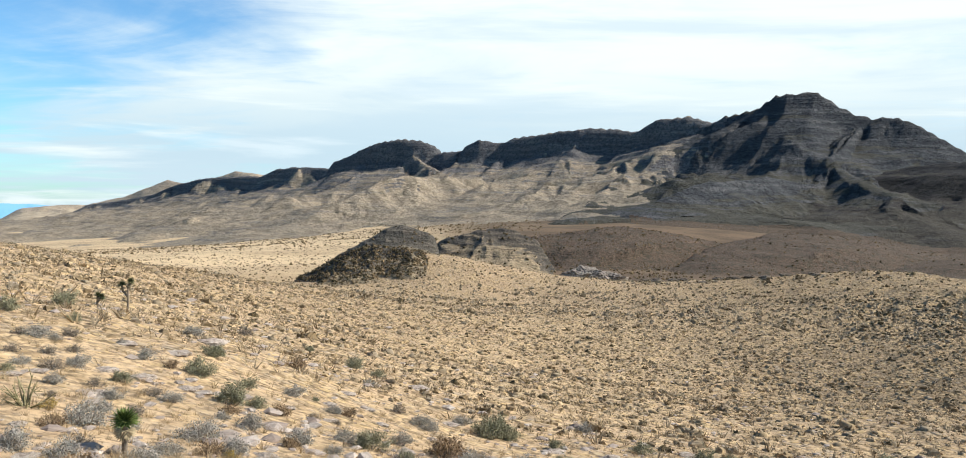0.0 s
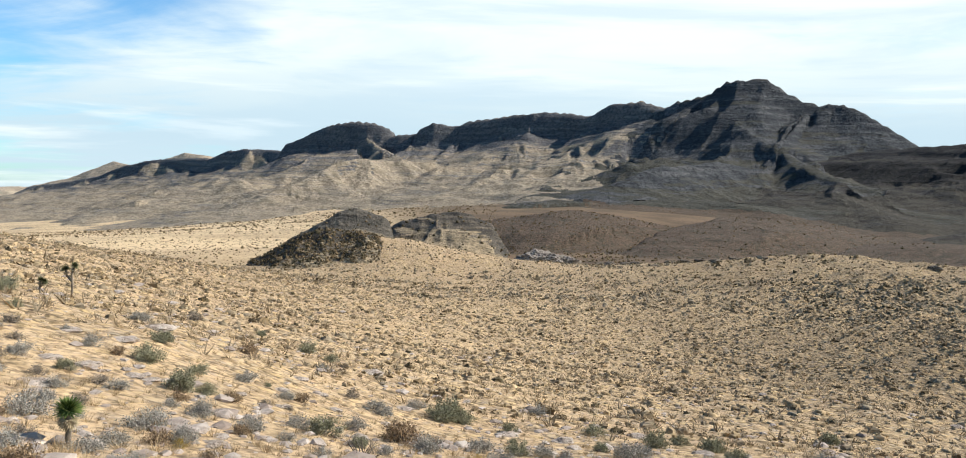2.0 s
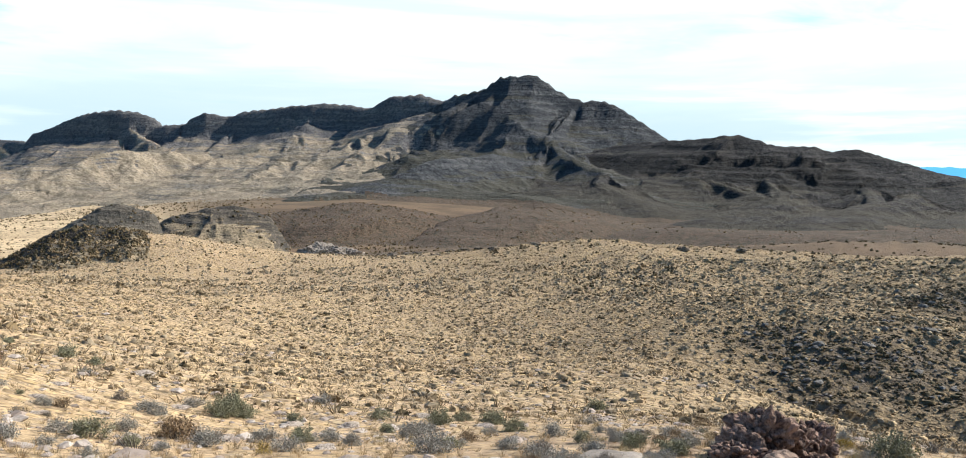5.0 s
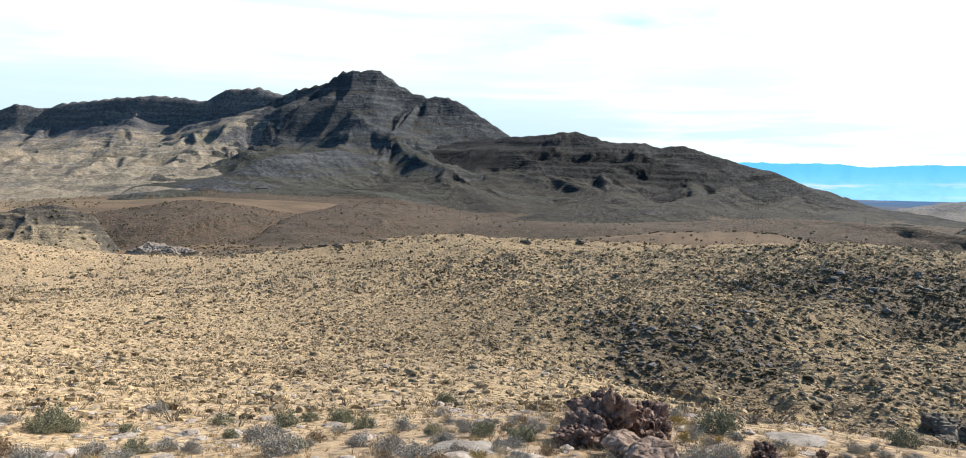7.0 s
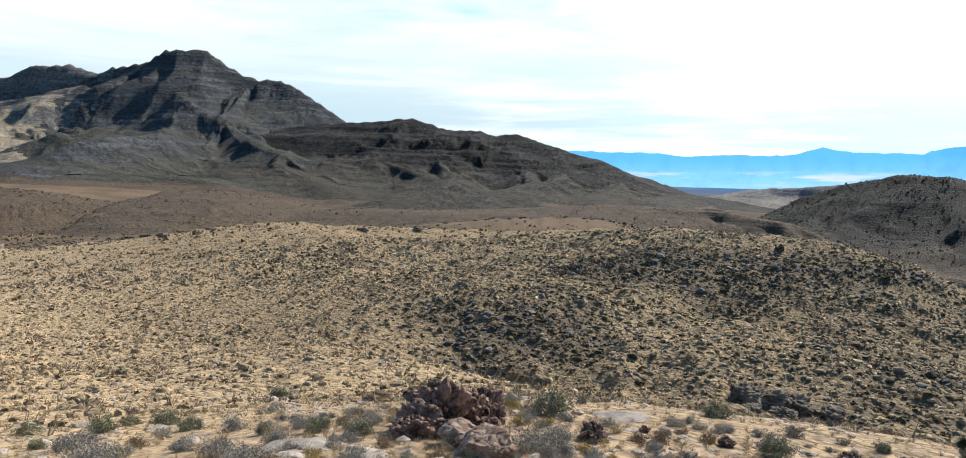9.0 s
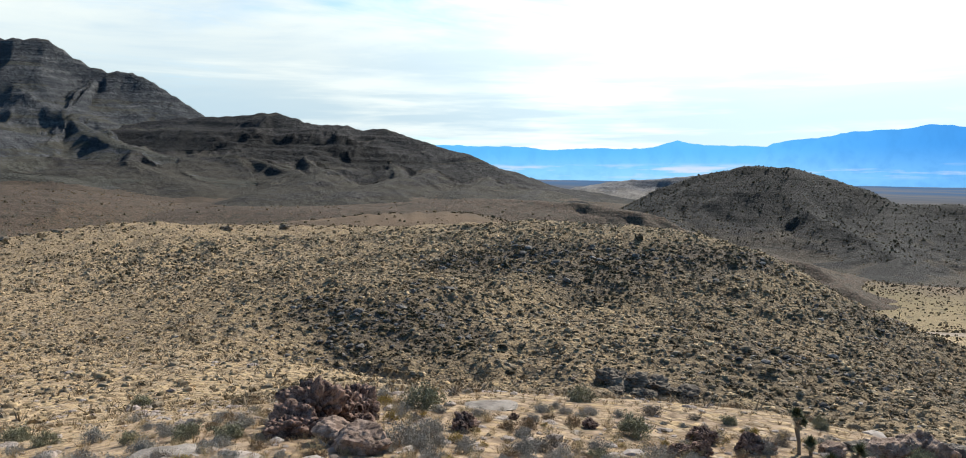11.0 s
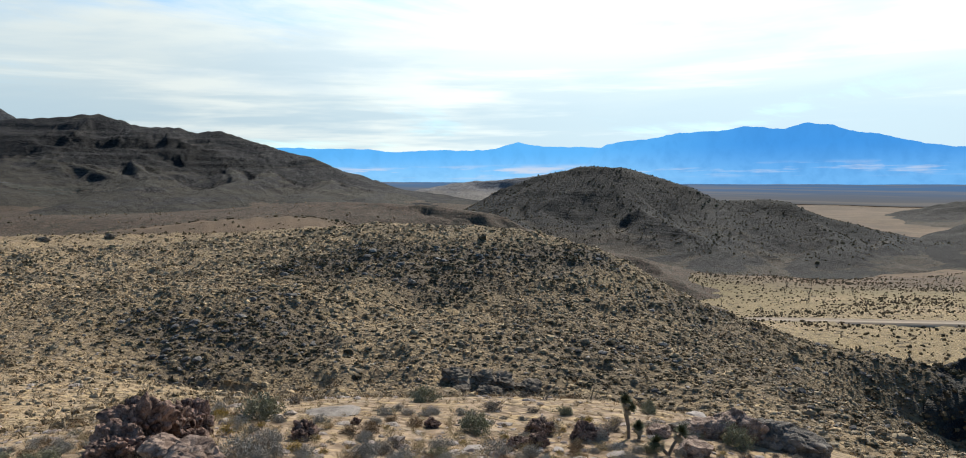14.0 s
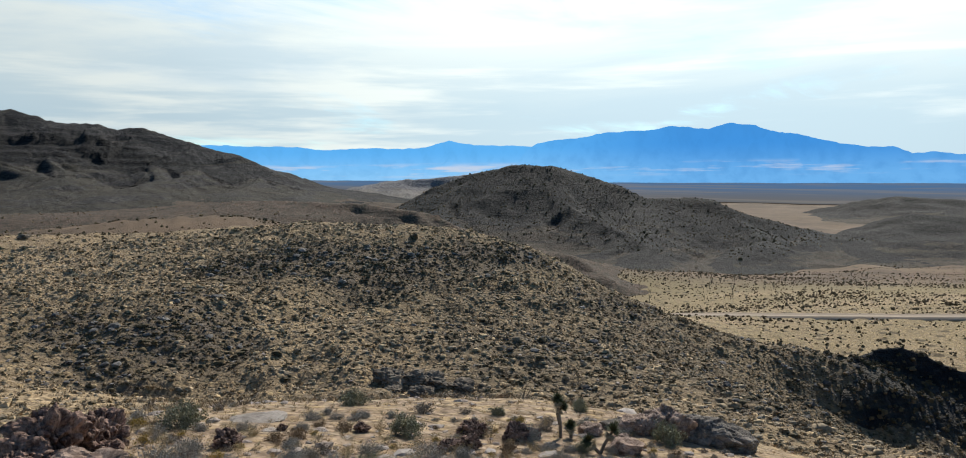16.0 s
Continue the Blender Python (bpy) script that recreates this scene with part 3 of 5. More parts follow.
BLUE_C = [(-3337, 3519, 48.7), (-3168, 3672, 43.1), (-3046, 3775, 35.0), (-2914, 3877, 33.0), (-2798, 3962, 20.4)]
# ---- end of the shape of the land

# ---------------------------------------------------------------- building meshes


def mesh_of(name, verts, faces, mat, smooth_faces=True, values=None):
    """A mesh from arrays; values: a number a vertex, by name."""
    verts, faces = np.asarray(verts, np.float32), np.asarray(faces, np.int32)
    me = bpy.data.meshes.new(name)
    me.vertices.add(len(verts))
    me.vertices.foreach_set("co", verts.ravel())
    me.loops.add(faces.size)
    me.loops.foreach_set("vertex_index", faces.ravel())
    me.polygons.add(len(faces))
    me.polygons.foreach_set("loop_start", np.arange(0, faces.size, faces.shape[1], dtype=np.int32))
    me.polygons.foreach_set("use_smooth", np.full(len(faces), smooth_faces))
    me.update(calc_edges=True)
    for key, numbers in (values or {}).items():
        me.attributes.new(key, "FLOAT", "POINT").data.foreach_set("value", np.asarray(numbers, np.float32).ravel())
    me.materials.append(mat)
    return me


def grid_faces(rows, cols, closed=False):
    i, j = np.meshgrid(np.arange(rows - 1), np.arange(cols if closed else cols - 1), indexing="ij")
    k = (j + 1) % cols
    return np.stack([i * cols + j, i * cols + k, (i + 1) * cols + k, (i + 1) * cols + j], -1).reshape(-1, 4)


def part(name, me, parent, label=""):
    ob = new(name, me)
    ob.parent = parent
    return tagged(ob, label)


# ---------------------------------------------------------------- the ground


def make_ground():
    angles = np.radians(np.r_[np.arange(-48, 98, 0.24), np.arange(98, 312, 2.5)])
    reach = np.r_[0.02, np.geomspace(1.2, 6, 14), np.geomspace(6.2, 20, 70), np.geomspace(20.4, 235, 330), np.geomspace(238, 4960, 70)]
    r, a = np.meshgrid(reach, angles, indexing="ij")
    x, y = r * np.sin(a), r * np.cos(a)
    z = land(x, y)
    faces = grid_faces(len(reach), len(angles), True)
    bearing = np.degrees(np.arctan2(x, y))
    values = {
        "stony": stoniness(x, y),
        "wild": (0.4 + 0.6 * smooth(r, 14, 32)) * (1 - smooth(r, 300, 450)),
        "brush": (0.66 + 0.3 * smooth(x, 45, 95)) * smooth(x + 0.05 * y, 2, 46) * (1 - smooth(x, 150, 190)) * (1 - 0.4 * smooth(y, 75, 115)) + 0.4 * stoniness(x, y),
        "straw": smooth(r, 190, 300) * (1 - smooth(bearing, -12, -2)),
        "plain": smooth(x, 165, 205) * (1 - smooth(x, 420, 520)),
        "scrub": np.maximum(smooth(r, 330, 480), 0.9 * smooth(x, 175, 215)),
        "thick": np.maximum(smooth(x, 385, 480) * 0.95, smooth(r, 205, 250) * smooth(bearing, -16, -6) * smooth(70 - bearing, 0, 12) * 0.95),
    }
    me = mesh_of("ground", np.stack([x, y, z], -1).reshape(-1, 3), faces, SOIL, True, values)
    tagged(new("ground", me), "sandy gravel desert ground with dry grass and dark stones", "ground", kind="structure")
    return me


GROUND = make_ground()


def hill(name, label, crest, mat, front, back, cols, rows, shape, spur=0.5, spur_length=150.0, skew=0.6, relief=8.0, step=0.0, bumps=3.0, seed=0, category="hill", kind="structure", fade=0.09, astride=False, carve=0.40):
    """A hill or range along its crest. shape: how much of the height is left at each share of the flank's width."""
    c = np.array(crest, float)
    run = np.r_[0, np.cumsum(np.hypot(*np.diff(c[:, :2], axis=0).T))]
    u = np.linspace(0, run[-1], cols)
    cx, cy, cz = (np.interp(u, run, c[:, k]) for k in range(3))
    ends = smooth(np.minimum(u, run[-1] - u), 0, run[-1] * 0.07)
    jag = (rough(u / (bumps * 9), u * 0 + seed, 4, seed, 0.7) - 0.5) * bumps * 1.7 * ends
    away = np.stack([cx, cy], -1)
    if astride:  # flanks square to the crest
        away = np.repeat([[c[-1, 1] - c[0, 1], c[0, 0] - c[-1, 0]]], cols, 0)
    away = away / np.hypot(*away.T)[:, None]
    share = np.r_[-np.linspace(1, 0, rows // 4 + 1)[:-1] ** 1.5 * back, np.linspace(0, 1, rows) ** 1.3 * front]
    s, uu = np.meshgrid(share, u, indexing="ij")
    x, y = cx[None] - away[None, :, 0] * s, cy[None] - away[None, :, 1] * s
    base = land(x, y)
    span = np.where(s >= 0, front, back)
    t0 = abs(s) / span
    # spurs and gullies run down the flank
    warp = (rough(uu / spur_length * 0.8, s / spur_length * 0.8, 3, seed + 2) - 0.5) * 1.2
    big = rough(uu / spur_length + skew * t0 + warp, t0 * 1.1 + seed, 2, seed + 5, 0.4, True)
    t = np.clip(t0 + spur * 2.0 * (0.58 - big) * t0 * (1 - t0) * (1 - 0.3 * t0), 0, 1)
    left = np.interp(t, [p[0] for p in shape], [p[1] for p in shape])
    sink = 1.5 + 0.012 * front
    height = (cz[None] - base + sink) * smooth(np.minimum(uu, run[-1] - uu), -run[-1] * 0.005, run[-1] * fade)
    # ridges and hollows of all sizes; the larger ones run downhill
    size = spur_length
    wx, wy = (rough(x / size, y / size, 3, seed + 7) - 0.5) * size * 0.7, (rough(x / size + 5, y / size, 3, seed + 8) - 0.5) * size * 0.7
    even = crags((x + wx) / size, (y + wy) / size, 5, seed + 9)
    down = crags((uu + wx) / (size * 0.9) + skew * t0 * 1.5, s / (size * 2.2) + seed, 4, seed + 13)
    ridge = np.clip((0.5 * even + 0.6 * down) / 0.62, 0, 1)
    inside = smooth(t0, 0.0, 0.14)
    z = base - sink + height * left * (1 - carve * inside * (1 - ridge))
    z = z + jag[None] * np.exp(-((s / (bumps * 7)) ** 2))
    if step:
        q = (z + 0.03 * uu + (rough(uu / (step * 8), s / (step * 8), 3, seed + 3) - 0.5) * step * 2.2) / step
        f = q - np.floor(q)
        z = z + (smooth(f, 0.3, 0.7) - f) * step * 0.42 * np.clip(height * left / (step * 2.5), 0, 1) * smooth(t0, 0.0, 0.05) * (0.3 + 0.7 * rough(uu / (step * 12), s / (step * 12), 2, seed + 4))
    z = np.maximum(z, base - sink)
    faces = grid_faces(len(share), cols)
    verts = np.stack([x, y, z], -1).reshape(-1, 3)
    tagged(new(name, mesh_of(name, verts, faces, mat, True, {"flank": t0})), label, category, kind=kind)
    return verts, faces


# ---------------------------------------------------------------- mountains and hills that grow out of the plain

CLIFFED = [(0, 1), (0.02, 0.95), (0.05, 0.72), (0.12, 0.60), (0.28, 0.38), (0.45, 0.23), (0.7, 0.09), (1, 0)]
PEAKED = [(0, 1), (0.015, 0.94), (0.045, 0.86), (0.2, 0.60), (0.34, 0.38), (0.5, 0.21), (0.7, 0.10), (1, 0)]
BANDED = [(0, 1), (0.02, 0.95), (0.06, 0.86), (0.10, 0.78), (0.17, 0.54), (0.20, 0.46), (0.28, 0.31), (0.45, 0.13), (0.7, 0.05), (1, 0)]
ROUND = [(0, 1), (0.1, 0.97), (0.25, 0.85), (0.5, 0.5), (0.75, 0.17), (1, 0)]
DOMED = [(0, 1), (0.05, 0.97), (0.13, 0.82), (0.22, 0.66), (0.42, 0.33), (0.65, 0.13), (1, 0)]
SHARP = [(0, 1), (0.05, 0.93), (0.16, 0.68), (0.3, 0.46), (0.6, 0.16), (1, 0)]
FANNED = [(0, 1), (0.06, 0.95), (0.14, 0.78), (0.25, 0.54), (0.42, 0.30), (0.65, 0.12), (1, 0)]
LENS = [(0, 1), (0.08, 0.98), (0.2, 0.84), (0.35, 0.6), (0.55, 0.34), (0.8, 0.1), (1, 0)]


def side_spur(crest, place, high, length, turn, seed):
    """A lesser crest that runs down from a main one: place along it in metres, share of its height at the head."""
    c = np.array(crest, float)
    run = np.r_[0, np.cumsum(np.hypot(*np.diff(c[:, :2], axis=0).T))]
    x, y, z = (float(np.interp(place, run, c[:, j])) for j in range(3))
    a = math.atan2(-x, -y) + radians(turn)
    line = []
    for s in np.linspace(0.06, 1, 7):
        px, py = x + math.sin(a + 0.15 * math.sin(5 * s + seed)) * length * s, y + math.cos(a + 0.15 * math.sin(5 * s + seed)) * length * s
        base = float(land(px, py))
        line.append((px, py, base + (z - base) * high * (1 - s) ** 1.1 + 1))
    return line


WHOLE = RANGE_WEST + RANGE_EAST[1:]
RANGE_LINES = [(RANGE_WEST + RANGE_EAST[1:12], 950, CLIFFED), (SPUR_A, 300, SHARP)] + [(side_spur(WHOLE, *row, k), 460, SHARP) for k, row in enumerate([(180, 0.98, 480, -4), (430, 0.98, 600, -10), (640, 0.98, 560, -14),
    (860, 0.98, 700, -10), (1060, 0.98, 560, -18), (1240, 0.98, 700, -16), (1440, 0.98, 760, -22), (1640, 0.94, 640, -14), (1840, 0.7, 900, -24), (2000, 0.86, 600, -18), (2200, 0.68, 960, -28), (2390, 0.84, 700, -20), (2560, 0.66, 1000, -26), (2760, 0.8, 700, -24)])]
PEAK_LINES = [(RANGE_EAST[11:], 920, PEAKED)] + [(side_spur(WHOLE, *row, k), 300, FANNED) for k, row in enumerate([(3190, 0.66, 800, -6), (3330, 0.5, 640, 6)])]
# name, label, category, stuff, crests with the reach and the shape of their flanks
FORMS = [
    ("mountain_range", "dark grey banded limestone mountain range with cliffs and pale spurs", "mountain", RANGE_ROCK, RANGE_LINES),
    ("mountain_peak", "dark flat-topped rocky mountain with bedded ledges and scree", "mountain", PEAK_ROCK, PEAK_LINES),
    ("mountain_ridge", "dark brown rocky ridge with a cliff band darkened as if in shade", "mountain", RIGHT_ROCK, [(RIGHT, 860, BANDED)] + [(side_spur(RIGHT, *row, k), 190, FANNED) for k, row in enumerate([(60, 0.66, 640, 6), (190, 0.62, 600, -4), (310, 0.66, 620, 5), (430, 0.62, 560, -3), (540, 0.66, 560, 4), (650, 0.62, 480, -2), (760, 0.66, 400, 3)])]),
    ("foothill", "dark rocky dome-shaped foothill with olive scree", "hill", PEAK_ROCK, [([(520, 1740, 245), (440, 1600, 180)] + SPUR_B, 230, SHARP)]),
    ("red_hill", "low rounded red-brown earth hill dotted with shrubs", "hill", RED_EARTH, [(RED_A, 170, ROUND)]),
    ("red_hill", "broad red-brown earth hill dotted with shrubs", "hill", RED_EARTH, [(RED_B, 230, ROUND)]),
    ("red_hill", "long low red-brown earth rise with washes", "hill", RED_EARTH, [(RED_C[:8], 190, LENS), (RED_C[7:10], 90, LENS)]),
    ("dome_hill", "dark dome-shaped rocky hill with long low flanks", "hill", DOME_ROCK, [(DOME, 270, DOMED)] + [(side_spur(DOME, *row, k), 95, FANNED) for k, row in enumerate([(130, 0.8, 240, 10), (215, 0.78, 300, -6), (300, 0.8, 280, 8), (370, 0.78, 240, -8), (440, 0.85, 220, 4)])]),
    ("low_hill", "low dark rocky hill at the plain's edge", "hill", DOME_ROCK, [(LOW_C, 300, FANNED)]),
]


CARVED = (0.5, 0.42, 0.45, 0.5, 0.4, 0.4, 0.25, 0.22, 0.3)  # how deeply gullies cut each form

HARD = (0.6, 1.0, 1.0, 0.8, 0.0, 0.0, 0.0, 0.25, 0.3)  # how far its beds stand out as ledges


def flank(x, y, base, crest, reach, shape, seed):
    """Height of the land round one crest, and how far down its flank a place lies (0 to 1)."""
    c = np.array(crest, float)
    near, high = np.full(x.shape, 1e12), np.zeros(x.shape)
    total, weight = np.zeros(x.shape), np.zeros(x.shape)
    for (ax, ay, az), (bx, by, bz) in zip(c[:-1], c[1:]):
        dx, dy = bx - ax, by - ay
        s = np.clip(((x - ax) * dx + (y - ay) * dy) / (dx * dx + dy * dy), 0, 1)
        d2 = (x - ax - s * dx) ** 2 + (y - ay - s * dy) ** 2
        z = az + s * (bz - az)
        closer = d2 < near
        near, high = np.where(closer, d2, near), np.where(closer, z, high)
        w = math.hypot(dx, dy) / (d2 + 900.0) ** 2
        total, weight = total + w * z, weight + w
    d = np.sqrt(near)
    top = high + np.minimum(total / weight - high, 1.5) * smooth(d, 12, 110)
    top = top + (rough(x / 34, y / 34, 3, seed, 0.65) - 0.5) * np.clip((top - base) * 0.06, 0, 9) * (1 - smooth(d, 0, 60))
    t = d / reach
    t = t * (1 + (0.75 if reach > 300 else 0.35) * smooth(t, 0.02, 0.25) * (rough(x / (reach * 0.22), y / (reach * 0.22), 3, seed + 3) - 0.45))
    left = np.interp(t, [p[0] for p in shape], [p[1] for p in shape])
    return base - 1.5 - 0.004 * reach + (top - base + 1.5 + 0.004 * reach) * left, np.clip(t, 0, 1), d


def gullies(x, y, gx, gy, rise, seed, size=300.0, octaves=6, strength=0.115):
    """Branching ridges and gullies that run down the slope gx, gy."""
    total = np.zeros(x.shape)
    for k in range(octaves):
        s = size / 2.1**k
        n = np.hypot(gx, gy) + 1e-6
        gx, gy, n = gx * np.minimum(1, 1.1 / n), gy * np.minimum(1, 1.1 / n), np.minimum(n, 1.1)
        px, py = -gy / n, gx / n
        qx, qy = x / s + 7.7 * k, y / s - 3.3 * k
        ix, iy = np.floor(qx), np.floor(qy)
        c, v, w = np.zeros(x.shape), np.zeros(x.shape), np.full(x.shape, 1e-6)
        for i in (-1, 0, 1):
            for j in (-1, 0, 1):
                ux = qx - (ix + i + 0.5 + (lattice(ix + i, iy + j, seed + k) - 0.5) * 0.9)
                uy = qy - (iy + j + 0.5 + (lattice(ix + i, iy + j, seed + 50 + k) - 0.5) * 0.9)
                wt = np.clip(1 - (ux * ux + uy * uy) / 1.1, 0, 1) ** 2
                turn = 2 * math.pi * (ux * px + uy * py)
                c, v, w = c + wt * np.cos(turn), v + wt * np.sin(turn), w + wt
        m = np.maximum(np.hypot(c, v) / w, 0.4)
        c, v = np.clip(c / w / m, -1, 1), v / w / m
        size_here = strength * 0.74**k * s * (1 - np.exp(-3.0 * n)) * np.clip(rise / (0.45 * s), 0, 1)
        total = total + size_here * (0.45 * c + 0.55 * (1 - 2 * np.sqrt((1 - c) / 2)))
        gx, gy = gx - 0.55 * size_here * v * 2 * math.pi / s * px, gy - 0.55 * size_here * v * 2 * math.pi / s * py
    return total


def make_massif(radii, bearings):
    r, a = np.meshgrid(radii, np.radians(bearings), indexing="ij")
    x, y = r * np.sin(a), r * np.cos(a)
    base = land(x, y)
    heights, flanks, dists, reaches, owners = [], [], [], [], []
    for k, form in enumerate(FORMS):
        for crest, reach, shape in form[4]:
            h, t, d = flank(x, y, base, crest, reach, shape, 200 + 7 * len(heights))
            if crest is not form[4][0][0]:
                t = 0.35 + 0.65 * t
            heights.append(h), flanks.append(t), dists.append(d), reaches.append(reach), owners.append(k)
    heights = np.array(heights)
    best = heights.argmax(0)
    top = heights.max(0)
    z = top + 4.0 * np.log(np.exp((heights - top) / 4.0).sum(0)) * smooth(top - base, 0, 12) * 0.8
    pick = lambda rows: np.take_along_axis(np.array(rows), best[None], 0)[0]
    t, d = pick(flanks), pick(dists)
    rise = np.clip(z - base, 0, None)
    soft = np.exp((heights - top) / 14.0)
    lower = 0.75 + 0.9 * smooth(t, 0.15, 0.5)
    cut = lower * (soft * np.array([CARVED[k] for k in owners])[:, None, None]).sum(0) / soft.sum(0)
    hardness = (soft * np.array([HARD[k] for k in owners])[:, None, None]).sum(0) / soft.sum(0)
    # slope of the smooth form
    zr = np.gradient(z, radii, axis=0)
    za = np.gradient(z, np.radians(bearings), axis=1) / r
    gx, gy = zr * np.sin(a) + za * np.cos(a), zr * np.cos(a) - za * np.sin(a)
    crest_fade = smooth(d / np.array(reaches)[best], 0.0, 0.07)
    z = z + cut * (gullies(x, y, gx, gy, rise, 300) - 0.03 * rise) * (0.06 + 0.94 * crest_fade) * smooth(rise, 0.5, 6)
    # ledges of harder beds that dip gently
    for step, much, seed in ((31.0, 0.22, 400), (11.0, 0.34, 410)):
        q = (z + 0.03 * x + (rough(x / 150, y / 150, 3, seed) - 0.5) * step * 1.8) / step
        f = q - np.floor(q)
        hard = smooth(rough(x / 240, y / 240, 3, seed + 4), 0.30, 0.62)
        z = z + (smooth(f, 0.35, 0.65) - f) * step * much * hard * hardness * smooth(rise, step * 1.2, step * 3) * (0.1 + 0.9 * crest_fade)
    z = z + (rough(x / 11, y / 11, 3, 430, 0.6) - 0.5) * np.clip(rise * 0.03, 0, 2.5) * (0.3 + 0.7 * crest_fade)
    z = z + (rough(x / 80, y / 80, 3, 450, 0.4) - 0.5) * np.clip(rise * 0.7, 0, 13) * (1 - smooth(rise, 30, 70)) * smooth(d, 10, 90) * (1 - 0.85 * smooth(x, 220, 300) * (1 - smooth(r, 560, 760)))
    owner = np.array(owners)[best]
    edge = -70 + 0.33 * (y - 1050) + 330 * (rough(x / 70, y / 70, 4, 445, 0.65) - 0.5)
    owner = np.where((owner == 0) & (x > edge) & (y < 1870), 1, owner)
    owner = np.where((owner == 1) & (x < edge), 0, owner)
    # the feet of the peak and of the ridge are red-brown earth
    foot = rise < 5 + 12 * (rough(x / 120, y / 120, 1, 440) - 0.5)
    owner = np.where(foot & ((owner == 2) | (owner == 3) | (owner == 1)) & (x > 40), np.where(x > 330, 6, 5), owner)
    faces = grid_faces(len(radii), len(bearings))
    owner, up = owner.ravel()[faces[:, 0]], (top - base).ravel()[faces].max(1) > -1.2
    verts = np.stack([x, y, z], -1).reshape(-1, 3)
    pieces = {}
    for k in range(len(FORMS)):
        mine = faces[(owner == k) & up]
        if len(mine):
            used, back = np.unique(mine, return_inverse=True)
            pieces[k] = (verts[used], back.reshape(-1, 4), t.ravel()[used])
    return pieces


def join_massif():
    near = make_massif(np.geomspace(240, 1080, 205), np.arange(-26, 99, 0.18))
    far = make_massif(np.geomspace(1080, 3950, 260), np.arange(-47, 55, 0.105))
    made = {}
    for k, (name, label, category, stuff, _) in enumerate(FORMS):
        got = [p[k] for p in (near, far) if k in p]
        shift = np.cumsum([0] + [len(p[0]) for p in got])
        verts, faces = np.concatenate([p[0] for p in got]), np.concatenate([p[1] + s for p, s in zip(got, shift)])
        tagged(new(name, mesh_of(name, verts, faces, stuff, True, {"flank": np.concatenate([p[2] for p in got])})), label, category, kind="structure")
        made.setdefault(name, []).append((verts, faces))
    return made


MASSIF = join_massif()

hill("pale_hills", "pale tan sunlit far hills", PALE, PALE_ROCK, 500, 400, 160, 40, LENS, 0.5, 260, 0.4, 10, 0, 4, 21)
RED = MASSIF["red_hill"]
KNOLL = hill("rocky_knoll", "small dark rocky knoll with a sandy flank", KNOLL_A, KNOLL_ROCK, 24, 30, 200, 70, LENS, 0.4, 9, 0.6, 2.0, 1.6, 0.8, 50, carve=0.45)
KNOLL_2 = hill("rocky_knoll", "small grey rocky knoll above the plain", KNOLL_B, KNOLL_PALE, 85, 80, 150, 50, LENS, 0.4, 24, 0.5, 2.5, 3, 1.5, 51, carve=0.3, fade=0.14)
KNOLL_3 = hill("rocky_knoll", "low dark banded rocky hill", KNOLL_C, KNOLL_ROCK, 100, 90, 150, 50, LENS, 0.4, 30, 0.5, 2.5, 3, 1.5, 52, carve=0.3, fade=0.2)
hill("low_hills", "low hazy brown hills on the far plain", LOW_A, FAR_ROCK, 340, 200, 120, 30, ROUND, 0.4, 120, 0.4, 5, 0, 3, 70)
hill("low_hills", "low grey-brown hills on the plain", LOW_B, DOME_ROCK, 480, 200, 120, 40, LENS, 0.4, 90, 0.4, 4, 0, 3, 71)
# the knob's shade is partly put into its near-black rock colour
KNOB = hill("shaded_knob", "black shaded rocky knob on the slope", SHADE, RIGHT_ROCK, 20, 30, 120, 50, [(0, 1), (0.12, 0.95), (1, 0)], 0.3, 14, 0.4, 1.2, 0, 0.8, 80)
hill("backdrop", "hazy light-blue mountains across the valley", BLUE_A, HAZE_FAR, 260, 60, 200, 40, LENS, 0.5, 200, 0.4, 12, 0, 14, 90, "mountains")
hill("backdrop", "distant mountain range, deep blue with haze", BLUE_B, HAZE_NEAR, 260, 120, 260, 40, LENS, 0.5, 200, 0.4, 12, 0, 14, 91, "mountains")
hill("backdrop", "far hills on the horizon, blue with haze", BLUE_C, HAZE_FAR, 100, 60, 60, 20, LENS, 0.3, 200, 0.4, 4, 0, 3, 92, "mountains")


